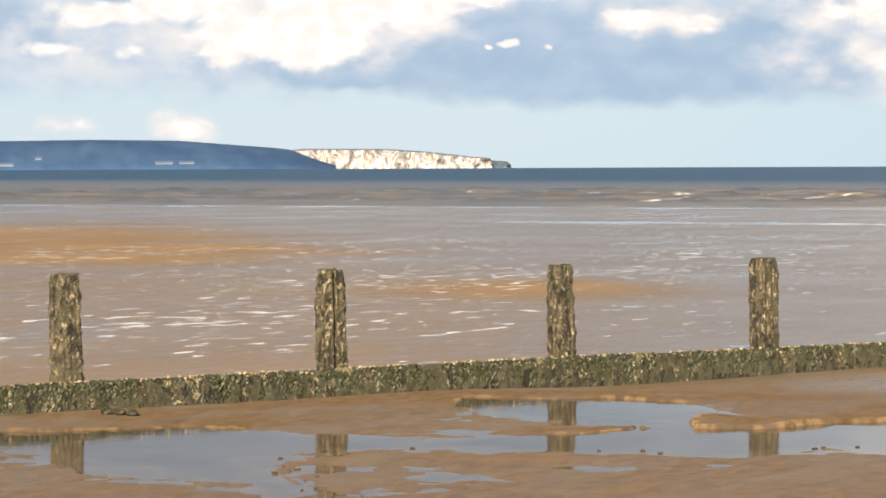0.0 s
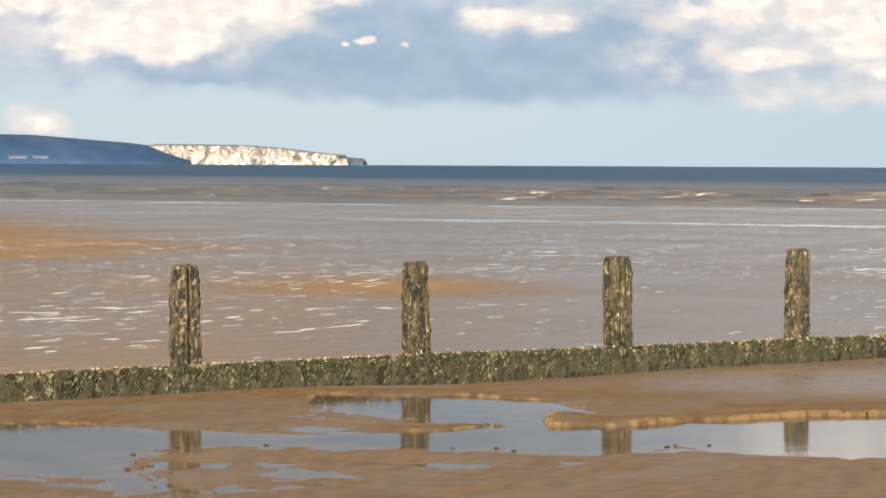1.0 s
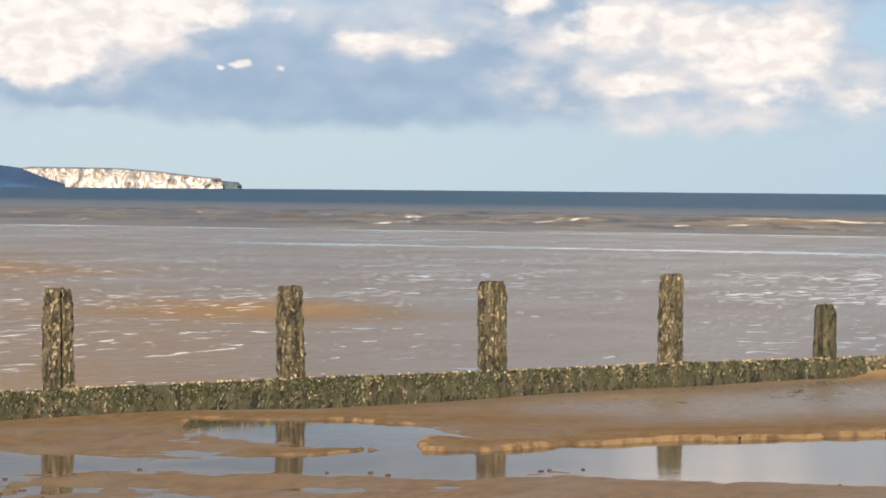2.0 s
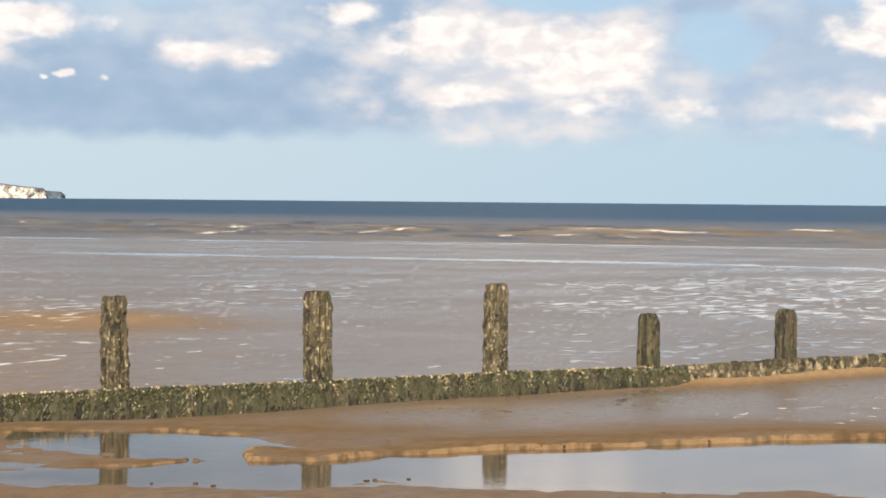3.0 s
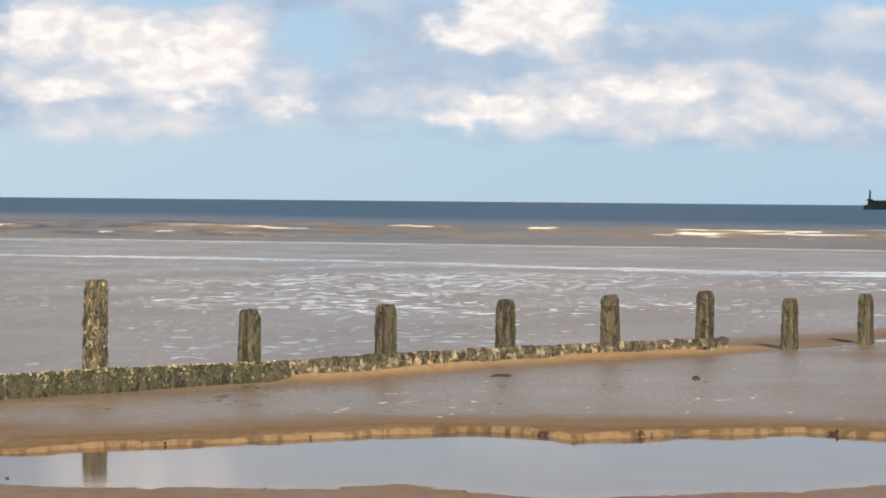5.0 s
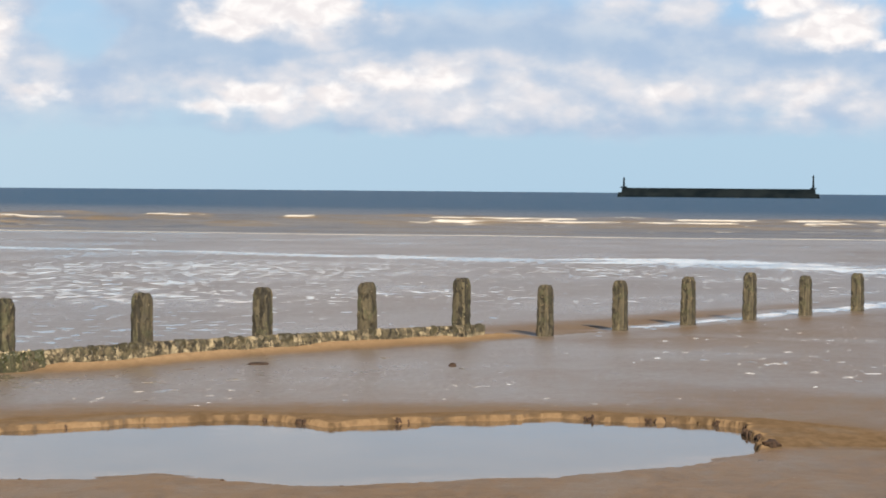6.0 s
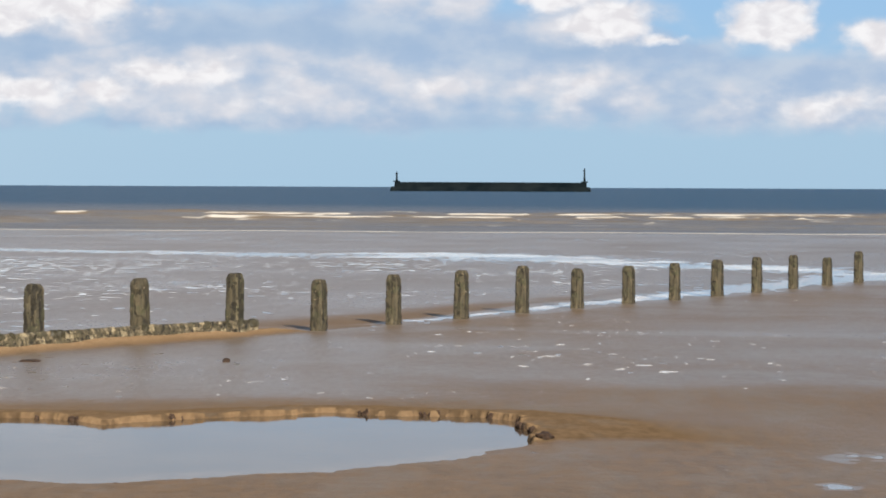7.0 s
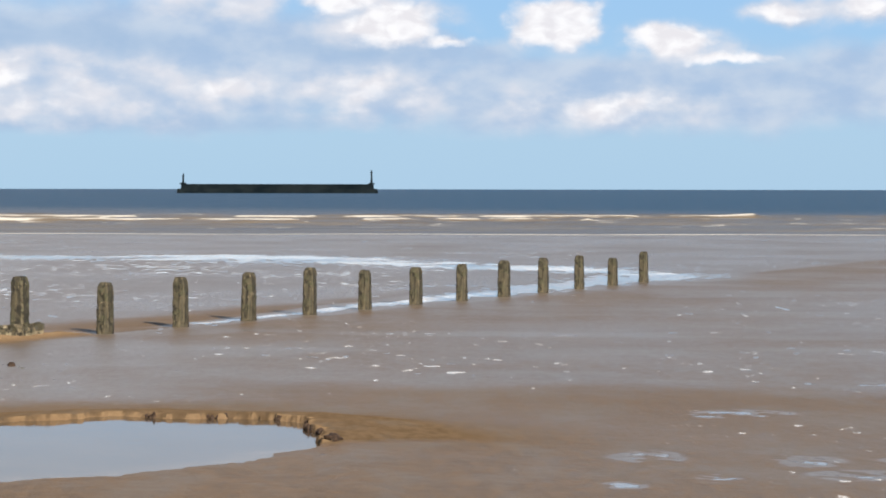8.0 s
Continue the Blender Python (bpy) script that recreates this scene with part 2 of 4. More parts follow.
    n.put(bsdf.inputs["Specular IOR Level"], n.math("MAXIMUM", n.math("ADD", n.math("MULTIPLY", n.math("MULTIPLY", damp, n.ramp(film, 0.27, 0.38)), 0.28), n.math("MULTIPLY", sheen, 0.3)), n.math("MULTIPLY", puddle, 1.0)))
    rough = n.math("ADD", n.math("SUBTRACT", n.ramp(n.math("MULTIPLY", damp, n.ramp(film, 0.2, 0.36, 0.75, 1.0)), 0.0, 1.0, 0.95, 0.42), n.math("MULTIPLY", sheen, 0.15)), n.math("MULTIPLY", n.math("SUBTRACT", small, 0.5), 0.25))
    n.put(bsdf.inputs["Roughness"], n.math("ADD", n.math("MULTIPLY", rough, n.ramp(n.math("MAXIMUM", puddle, white_water), 0, 1, 1.0, 0.0)), n.math("MULTIPLY", puddle, 0.07)))
    relief = n.math("ADD", n.math("MULTIPLY", mid, 0.8), n.math("ADD", n.math("MULTIPLY", small, 0.55), n.math("MULTIPLY", grain, 0.16)))
    bump(n, bsdf, n.math("MULTIPLY", relief, n.ramp(puddle, 0, 1, 1.0, 0.25)), 0.7, 0.028)
    return m


def pool_material():
    m, n, bsdf = material("pool_water")
    pos = n.add("ShaderNodeTexCoord").outputs["Object"]
    # the bottom shows through where the water is shallow
    depth = n.add("ShaderNodeAttribute", attribute_name="depth").outputs["Fac"]
    bottom = n.mix(n.ramp(n.noise(pos, 6.0, 5, 0.6), 0.35, 0.65), (0.12, 0.082, 0.046), (0.21, 0.15, 0.09))
    deep = n.mix(n.ramp(n.noise(pos, 1.5, 4), 0.35, 0.65), (0.07, 0.05, 0.03), (0.11, 0.08, 0.05))
    n.put(bsdf.inputs["Base Color"], n.mix(n.ramp(depth, 0.0, 0.03), bottom, deep))
    bsdf.inputs["Roughness"].default_value = 0.06
    bsdf.inputs["IOR"].default_value = 1.33
    bump(n, bsdf, n.noise(pos, 7.0, 3), 0.1, 0.01)
    return m


def sea_material():
    m, n, bsdf = material("sea_water")
    pos = n.add("ShaderNodeTexCoord").outputs["Object"]
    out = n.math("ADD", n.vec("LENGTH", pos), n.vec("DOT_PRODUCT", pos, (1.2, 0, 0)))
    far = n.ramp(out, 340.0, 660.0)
    foam = n.add("ShaderNodeAttribute", attribute_name="foam").outputs["Fac"]
    face = n.add("ShaderNodeAttribute", attribute_name="face").outputs["Fac"]
    level = n.mapped(pos, rot=(0, 0, radians(30)))
    drift = n.mapped(level, scale=(0.25, 1.0, 1.0))
    # long bars of silty, clear and broken water lying along the crests
    bars = n.noise(n.mapped(level, scale=(0.055, 0.3, 1.0)), 1.0, 4, 0.6)
    shoal = n.mix(n.ramp(bars, 0.36, 0.5), (0.09, 0.092, 0.098), n.mix(n.ramp(bars, 0.5, 0.62), (0.135, 0.125, 0.118), (0.21, 0.178, 0.14)))
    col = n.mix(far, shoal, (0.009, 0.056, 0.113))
    # golden wave fronts: silt, with the sun's warmth painted in
    col = n.mix(n.math("MULTIPLY", face, 0.9), col, (0.27, 0.19, 0.09))
    # ripple ridges painted dark, for slopes that mirror less sky
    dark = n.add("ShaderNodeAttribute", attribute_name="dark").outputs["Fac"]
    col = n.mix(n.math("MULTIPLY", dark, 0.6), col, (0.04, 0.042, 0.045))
    wash = n.math("MULTIPLY", n.ramp(n.noise(n.mapped(level, (5, 9, 0), scale=(0.08, 0.5, 1.0)), 1.0, 4, 0.6), 0.6, 0.72, 0.0, 0.5), n.ramp(far, 0.0, 0.5, 1.0, 0.0))
    white_water = n.ramp(n.math("ADD", n.math("MAXIMUM", foam, wash), n.math("MULTIPLY", n.math("SUBTRACT", n.noise(drift, 0.9, 6), 0.5), 1.1)), 0.42, 0.7)
    n.put(bsdf.inputs["Base Color"], n.mix(white_water, col, (0.85, 0.78, 0.66)))
    n.put(bsdf.inputs["Roughness"], n.ramp(white_water, 0, 1, 0.35, 0.9))
    bsdf.inputs["IOR"].default_value = 1.33
    n.put(bsdf.inputs["Specular IOR Level"], n.ramp(far, 0, 1, 0.35, 0.08))
    bump(n, bsdf, n.noise(drift, 0.45, 7, 0.6), 0.8, 0.5)
    return m


def timber_material(name, barnacles, green, fine=27.0, worn=0.54, grain=(14, 14, 1.2), tall=0.55):
    """Old sea timber; barnacles and green: how much of it is crusted and grown over."""
    m, n, bsdf = material(name)
    pos = n.add("ShaderNodeTexCoord").outputs["Object"]
    lumps = n.noise(n.mapped(pos, scale=(1.0, 1.0, tall)), fine, 6, 0.72)
    crust = n.ramp(lumps, 0.62 - 0.14 * barnacles, 0.70 - 0.14 * barnacles)
    algae = n.ramp(n.noise(pos, 4.0, 5, 0.6), 0.62 - 0.24 * green, 0.74 - 0.24 * green)
    hollow = n.ramp(n.noise(n.mapped(pos, scale=(1.0, 1.0, tall)), 12.0, 5, 0.65), worn, worn + 0.08)
    streak = n.noise(n.mapped(pos, scale=grain), 2.0, 4)
    shade = 0.52 + 0.48 * barnacles
    col = n.mix(n.ramp(streak, 0.3, 0.7), (0.042 * shade, 0.036 * shade, 0.02 * shade), (0.165 * shade, 0.135 * shade, 0.075 * shade))
    col = n.mix(n.math("MULTIPLY", algae, 0.75), col, n.mix(n.ramp(lumps, 0.35, 0.65), (0.026, 0.028, 0.012), (0.085, 0.083, 0.038)))
    crack = n.ramp(n.noise(n.mapped(pos, scale=(grain[0], grain[1], grain[2] * 0.6)), 1.3, 4, 0.6), 0.56, 0.62)
    # hollows and cracks near black: the shade inside them is in the colour
    col = n.mix(n.math("MULTIPLY", n.math("MAXIMUM", hollow, crack), 0.85), col, (0.014, 0.012, 0.007))
    col = n.mix(n.math("MULTIPLY", crust, 0.8), col, n.mix(n.ramp(n.noise(pos, 55.0, 3), 0.35, 0.65), (0.27, 0.215, 0.12), (0.5, 0.41, 0.26)))
    n.put(bsdf.inputs["Base Color"], col)
    bsdf.inputs["Roughness"].default_value = 0.8
    relief = n.math("SUBTRACT", n.math("ADD", n.math("MULTIPLY", crust, 0.8), streak), n.math("MULTIPLY", n.math("MAXIMUM", hollow, crack), 1.1))
    bump(n, bsdf, relief, 1.0, 0.025)
    return m


def weed_material(name, deep, middle, tan):
    m, n, bsdf = material(name)
    pos = n.add("ShaderNodeTexCoord").outputs["Object"]
    tone = n.add("ShaderNodeNewGeometry").outputs["Random Per Island"]
    patch = n.noise(n.mapped(pos, scale=(1.0, 1.0, 0.6)), 6.0, 4)
    col = n.mix(n.ramp(n.math("ADD", tone, n.math("MULTIPLY", n.math("SUBTRACT", patch, 0.5), 4.0)), 0.9, 1.25), deep, tan)
    col = n.mix(n.ramp(n.noise(pos, 30.0, 3), 0.4, 0.7, 0, 0.6), col, middle)
    n.put(bsdf.inputs["Base Color"], col)
    bsdf.inputs["Roughness"].default_value = 0.55
    return m


def plain_noise(name, a, b, scale, rough=0.9, strength=0.5, distance=0.1, shine=0.2, stretch=(1, 1, 1)):
    m, n, bsdf = material(name)
    pos = n.add("ShaderNodeTexCoord").outputs["Object"]
    k = n.noise(n.mapped(pos, scale=stretch), scale, 6, 0.6)
    n.put(bsdf.inputs["Base Color"], n.mix(n.ramp(k, 0.35, 0.65), a, b))
    bsdf.inputs["Roughness"].default_value = rough
    bsdf.inputs["Specular IOR Level"].default_value = shine
    bump(n, bsdf, k, strength, distance)
    return m


SAND, POOL, SEA, WEED = sand_material(), pool_material(), sea_material(), weed_material("seaweed", (0.03, 0.034, 0.014), (0.075, 0.072, 0.028), (0.22, 0.185, 0.105))
WEED_DARK = weed_material("dark_seaweed", (0.026, 0.022, 0.01), (0.08, 0.068, 0.03), (0.05, 0.042, 0.02))
TIMBER, TIMBER_BARE = timber_material("barnacled_timber", 0.85, 0.45), timber_material("weathered_timber", 0.24, 0.52, 27.0, 0.56, (9, 9, 1.0))
BOARD_GREEN, BOARD_TAN = timber_material("overgrown_board", 0.4, 1.0, 13.0, 0.57, (6, 6, 5), 0.85), timber_material("crusted_board", 1.0, 0.5, 8.0, 0.56, (5, 5, 8), 1.1)
# the headland's distance haze and cloud shade are put into this blue
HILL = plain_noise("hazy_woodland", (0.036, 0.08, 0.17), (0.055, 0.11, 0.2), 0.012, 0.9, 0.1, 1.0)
# the dark upright streaks hold gully shade along with brown patches
CHALK = plain_noise("chalk", (0.2, 0.18, 0.175), (0.82, 0.76, 0.69), 0.14, 0.9, 0.6, 1.2, stretch=(1.0, 1.0, 0.28))
# far rock and down, distance haze mixed into their blue-grey
ROCK = plain_noise("hazy_rock", (0.09, 0.125, 0.155), (0.13, 0.165, 0.195), 0.03, 0.9, 0.2, 1.0)
DOWNLAND = plain_noise("hazy_downland", (0.16, 0.19, 0.22), (0.24, 0.26, 0.27), 0.03, 0.9, 0.2, 1.0)
# near-black concrete: the cloud shadow over the breakwater is in this colour
CONCRETE = plain_noise("cloud_shaded_concrete", (0.0035, 0.0065, 0.009), (0.01, 0.014, 0.016), 0.15, 0.9, 0.5, 0.1, 0.03)


# ---------------------------------------------------------------- arithmetic of the ground
def lattice(ix, iy, seed):
    h = (ix.astype(np.int64) * 374761393 + iy.astype(np.int64) * 668265263 + seed * 982451653) & 0x7FFFFFFF
    h = ((h ^ (h >> 13)) * 1274126177) & 0x7FFFFFFF
    return ((h ^ (h >> 16)) & 0xFFFF) / 65535.0


def value_noise(x, y, seed=0):
    ix, iy = np.floor(x), np.floor(y)
    fx, fy = x - ix, y - iy
    fx, fy = fx * fx * (3 - 2 * fx), fy * fy * (3 - 2 * fy)
    a, b = lattice(ix, iy, seed), lattice(ix + 1, iy, seed)
    c, d = lattice(ix, iy + 1, seed), lattice(ix + 1, iy + 1, seed)
    return (a + (b - a) * fx) * (1 - fy) + (c + (d - c) * fx) * fy


def fbm(x, y, size, seed=0, octaves=4):
    total, amp, norm, f = 0, 1.0, 0, 1.0 / size
    for k in range(octaves):
        total = total + amp * value_noise(x * f + 7.3 * k, y * f - 3.1 * k, seed + k)
        norm, amp, f = norm + amp, amp * 0.5, f * 2.03
    return total / norm


def step(x, lo, hi):
    k = np.clip((x - lo) / (hi - lo), 0, 1)
    return k * k * (3 - 2 * k)


POOL_Z, SEA_Z = -0.06, -1.0
# the pool's far bank (x, y, 1: undercut little cliff, 0: flat edge), then its near shore
FAR_BANK = [
    (-3.28, 18.81, 1), (-2.35, 19.08, 1), (-1.74, 19.18, 1), (-1.28, 18.99, 0), (-0.69, 18.62, 0), (-0.10, 18.33, 0), (0.62, 18.61, 1), (1.03, 18.75, 1),
    (1.39, 19.04, 1), (0.97, 19.11, 0), (0.69, 19.71, 0), (0.22, 20.18, 0), (0.04, 20.87, 1), (0.16, 21.62, 1), (0.91, 21.37, 1),
    (1.35, 21.46, 1), (1.80, 21.06, 0), (2.11, 20.10, 0), (1.86, 20.00, 1), (1.70, 19.53, 1), (1.67, 18.99, 1), (2.05, 18.86, 1), (2.61, 19.23, 1),
]
FAR_BANK_EAST = [
    (3.53, 19.71, 1), (4.63, 20.02, 1), (5.79, 20.40, 1), (6.50, 20.55, 1), (6.87, 20.28, 1), (7.01, 19.69, 1), (8.08, 19.88, 1),
    (9.06, 19.99, 1), (9.24, 19.55, 1), (9.87, 19.17, 1), (9.94, 18.67, 1), (9.18, 17.02, 0),
]
NEAR_SHORE = [
    (8.19, 16.31), (7.20, 15.87), (6.09, 15.87), (5.43, 15.83), (5.16, 16.32), (4.90, 16.83), (4.35, 16.65), (3.38, 16.90), (2.79, 17.16), (2.42, 17.46),
    (1.75, 17.01), (1.09, 17.27), (0.40, 17.47), (-0.02, 17.56), (-0.51, 17.51), (-0.97, 17.12), (-0.85, 15.94), (-0.50, 15.11), (-1.01, 15.02), (-1.09, 15.72),
    (-1.71, 16.03), (-2.09, 16.43), (-2.76, 17.60), (-3.11, 17.79),
]
OUTLINE = np.array(FAR_BANK + FAR_BANK_EAST + [(a, b, 0) for a, b in NEAR_SHORE], float)


def pool_distance(x, y):
    """How far outside the pool's edge (inside: negative), and how cliff-like that edge is there."""
    x = x + 0.10 * (fbm(x, y, 0.35, 11, 3) - 0.5)
    y = y + 0.30 * (fbm(x, y, 0.30, 15, 4) - 0.5)
    best, inside = np.full(x.shape, 1e9), np.zeros(x.shape, bool)
    steep, weight = np.zeros(x.shape), np.zeros(x.shape)
    for (ax, ay, s), (bx, by, _) in zip(OUTLINE, np.roll(OUTLINE, -1, 0)):
        dx, dy = bx - ax, by - ay
        k = np.clip(((x - ax) * dx + (y - ay) * dy) / (dx * dx + dy * dy), 0, 1)
        d2 = (x - ax - k * dx) ** 2 + (y - ay - k * dy) ** 2
        best = np.minimum(best, d2)
        g = 1 / (d2 + 0.01) ** 2
        steep, weight = steep + s * g, weight + g
        cross = (ay > y) != (by > y)
        if dy:
            inside ^= cross & (x < ax + (y - ay) / dy * dx)
    d = np.sqrt(best)
    return np.where(inside, -d, d), steep / weight


def seaward(x, y):
    return 0.5 * x + 0.866 * y


def along(x, y):
    """Metres along the groyne's line, and towards its land side."""
    turn = radians(-38.99)
    return x * math.cos(turn) - y * math.sin(turn), 17.8 - x * math.sin(turn) - y * math.cos(turn)


def ground(x, y):
    """Height of the beach, its damp, its film of water, and the foam and painted glints on it."""
    x, y = np.asarray(x, float), np.asarray(y, float)
    s = seaward(x, y)
    z = np.interp(s, [-80, 0, 10, 16.5, 21, 27.7, 32.2, 36.7, 41.2, 52, 63.6, 100, 130, 170, 200, 400, 5000],
                  [2.0, 0.10, 0.0, -0.05, -0.14, -0.2, -0.21, -0.27, -0.325, -0.375, -0.41, -0.54, -0.7, -1.0, -1.3, -4, -6])
    r = np.hypot(x, y)
    west = (1 - step(x, -1.0, 9.0)) * (1 - 0.75 * step(r, 45, 75))
    ripple = step(r, 24, 30) * (1 - step(r, 110, 150))
    z = z + ripple * (0.05 * (fbm(x, y, 1.6, 21, 4) - 0.5))
    wet = 0.45 + 0.3 * (step(r, 17, 27) * (1 - west) + step(r, 24, 45) * west) - 0.2 * west
    film = 0.39 + 0.035 * step(fbm(x, y, 3.0, 44, 3), 0.4, 0.65) * (1 - west) - 0.045 * west * (1 - step(r, 70, 100))
    near = (r > 10) & (r < 32) & (x > -9) & (x < 22)
    if near.any():
        xn, yn = x[near], y[near]
        d, steep = pool_distance(xn, yn)
        out = np.maximum(d, 0)
        broken = step(fbm(xn, yn, 0.9, 45, 2), 0.5, 0.62)
        notch = step(fbm(xn, yn, 0.11, 47, 3), 0.52, 0.66) * (0.06 + 0.94 * broken)
        jag = d + 0.10 * (fbm(xn, yn, 0.16, 33, 3) - 0.5) - 0.09 * notch
        cliff = POOL_Z + (0.028 + 0.014 * step(xn, 3.0, 6.0) - 0.012 * (1 - step(xn, 1.0, 1.8)) + 0.03 * (fbm(xn, yn, 0.4, 37, 2) - 0.5)) * step(jag, -0.01, 0.015) - 0.008 * out + 0.01 * (fbm(xn, yn, 0.5, 31, 3) - 0.5)
        left = 1 - step(xn, 1.5, 4.5)
        rough = 0.022 + 0.05 * left
        flat_edge = POOL_Z + (0.007 - 0.006 * left) * step(d, 0, 0.2) + 0.007 * out + rough * (fbm(xn, yn, 0.5, 35, 6) - 0.46) * step(d, 0.0, 0.3) + (0.006 + 0.016 * left) * (fbm(xn, yn, 0.13, 67, 3) - 0.5) * step(d, -0.2, 0.1)
        bank = flat_edge + (cliff - flat_edge) * steep
        keep = np.exp(-((out / np.where(steep > 0.5, 1.3, 3.0)) ** 2))
        zn = z[near] + (bank - z[near]) * keep
        zn = np.where(d < 0, POOL_Z - np.minimum(0.06, -d * (0.05 + 0.9 * steep)) + (0.004 + 0.02 * left) * (fbm(xn, yn, 0.2, 69, 4) - 0.5) * (1 - steep), zn)
        z[near] = zn
        brink = step(steep, 0.3, 0.8) * (1 - step(xn, 10.0, 12.5) * step(out, 0.3, 1.2))
        # damp of the bank; the notch term darkens notches like shade
        wet_shade_bank = 0.16 + 0.2 * (1 - step(xn, 1.0, 1.9)) + 0.6 * notch + 0.5 * step(fbm(xn, yn, 0.07, 65, 3), 0.5, 0.65) + 0.5 * step(out, 0.01, 0.09)
        film_bank = 0.11 + 0.21 * step(out + 1.0 * (fbm(xn, yn, 1.2, 39, 3) - 0.5), 1.0, 4.2)
        wet_flat = 0.72 + 0.08 * step(xn, 2, 9)
        film_flat = 0.205 + 0.05 * step(xn + 2 * (fbm(xn, yn, 1.5, 41, 3) - 0.5), 5, 12)
        away = step(np.hypot(xn, yn) - 1.9 * step(xn, 4.5, 7.5) + 2.6 * (fbm(xn, yn, 2.5, 43, 3) - 0.5), 22.3, 27.0)
        away = np.maximum(away, step(-along(xn, yn)[1], 0.0, 0.6))
        wet_near, film_near = wet_flat + (wet_shade_bank - wet_flat) * brink, film_flat + (film_bank - film_flat) * brink
        wet[near], film[near] = wet_near + (wet[near] - wet_near) * away, film_near + (film[near] - film_near) * away
    # the boards' side: scoured behind, a dry lip of sand against them
    q, off = along(x, y)
    behind = (off < 0) & (off > -30) & (q > 5)
    film = film + np.where(behind, -0.16 * step(q, 33, 36) * (1 - step(q, 46, 60)) * (1 - step(-off, 1.2, 3.2)), 0.0)
    film = film - 0.04 * step(q, 20, 25) * step(off, 0.0, 0.4) - 0.03 * step(q, 31, 34) * step(off, 0.0, 0.4) * (1 - step(off, 3.0, 6.0))
    lip = np.exp(-((np.maximum(off - 0.2, 0) / 0.22) ** 2)) * step(off, 0.0, 0.15) * (0.6 + 0.8 * fbm(q, q * 0, 1.2, 61, 3)) * (0.3 * step(q, 16, 20) + 0.7 * step(q, 22.9, 23.5)) * (1 - step(q, 33, 34.5))
    wet = wet + 0.5 * np.exp(-(((off - 0.3) / 0.14) ** 2)) * (1 - step(q, 20.0, 22.0)) * step(q, 5, 8)
    z, wet, film = z + 0.095 * lip, wet * (1 - 0.8 * np.minimum(lip, 1)), film - 0.4 * lip
    strip = np.exp(-(((off + 0.15 + 0.035 * np.maximum(q - 38, 0) + 0.3 * fbm(q, q * 0, 3, 51, 2)) / (0.22 + 0.035 * np.maximum(q - 38, 0))) ** 2)) * step(q, 36.5, 39) * (1 - step(q, 64, 70))
    film = film + np.maximum(0.85 - film, 0) * strip
    # a long shallow lagoon left by the tide, and dry bars
    az = np.degrees(np.arctan2(x, y))
    mid = np.interp(az, [-12, 5, 15, 20, 28, 32, 36, 42], [122, 112, 103, 92, 88, 77, 69, 66]) + 3 * (fbm(az, az * 0, 3, 53, 3) - 0.5)
    wide = np.interp(az, [-12, 4, 12, 22, 27, 34, 38], [1.5, 2.2, 1.8, 2.5, 6.5, 4.5, 0.8])
    band = np.exp(-(((r - mid) / wide) ** 2)) * (1 - step(az, 35, 37))
    film = film + np.maximum(0.85 - film, 0) * np.minimum(1, band * (0.45 + 0.8 * fbm(x, y, 6, 55, 3)) * (step(az, -1, 3) + (1 - step(az, -1, 3)) * step(fbm(x, y * 0.4, 7, 75, 3), 0.45, 0.6)))
    swash = np.exp(-(((s - 158 - 3 * fbm(az, az * 0, 4, 57, 3)) / 3.0) ** 2))
    film = np.maximum(film, 0.9 * swash)
    wet = wet + 0.4 * step(s, 115, 135)
    film = film + 0.03 * step(r, 115, 130)
    for ca, cr, ra, cw in ((-6.5, 74, 5.5, 13.0), (-9, 95, 5.0, 24.0), (1.6, 46, 2.8, 4.5)):
        bar = np.exp(-((az - ca) / ra) ** 2 - ((r - cr) / cw) ** 2)
        bar = bar * (0.45 + 0.55 * step(fbm(x, y, 7.0, 59, 4), 0.2, 0.75))
        wet, film = wet * (1 - 0.56 * bar), film - 0.17 * bar
    for ca, cr, ra, cw in ((34.9, 18.5, 0.6, 0.5), (36.3, 17.2, 0.45, 0.3), (39.0, 17.6, 0.7, 0.35), (34.4, 16.7, 0.4, 0.25), (36.8, 23.5, 0.9, 0.5), (38.2, 18.6, 0.6, 0.4), (40.2, 18.9, 0.7, 0.45)):
        film = film + 0.46 * np.exp(-((((az - ca) / ra) ** 2 + ((r - cr) / cw) ** 2 + 1.6 * (fbm(x, y, 0.28, 77, 3) - 0.45)) ** 2)) * step(fbm(x, y * 0.6, 0.16, 79, 3), 0.4, 0.56)
    wet = wet + 0.24 * step(-off, 0.0, 0.6) * (1 - step(r, 28, 44))
    film = film - 0.055 * step(az, 12, 30) * step(r, 24, 30)
    line = (r - mid - 0.5 * wide) / 1.1
    white_water = 0.95 * np.exp(-line ** 2) * step(az, 3, 8) * (1 - step(az, 34.8, 36.2)) * (0.6 + 0.8 * fbm(az, r * 0.02, 0.8, 71, 3))
    for shift, much in ((-1.3, 0.7), (-0.6, 0.85), (1.5, 0.6)):
        white_water = np.maximum(white_water, much * np.exp(-(((r - mid - shift * wide) / 0.7) ** 2)) * step(az, 17, 22) * (1 - step(az, 32, 34)) * step(fbm(az, az * 0 + shift, 1.6, 83, 3), 0.38, 0.55))
    white_water = np.maximum(white_water, 0.8 * band * step(az, 23, 26) * step(fbm(az * 0.6, r, 2.2, 73, 3), 0.42, 0.62))
    # glare on the strip of water along the piles, painted white
    white_water = np.maximum(white_water, 0.62 * strip * (1 - step(q, 52, 60)))
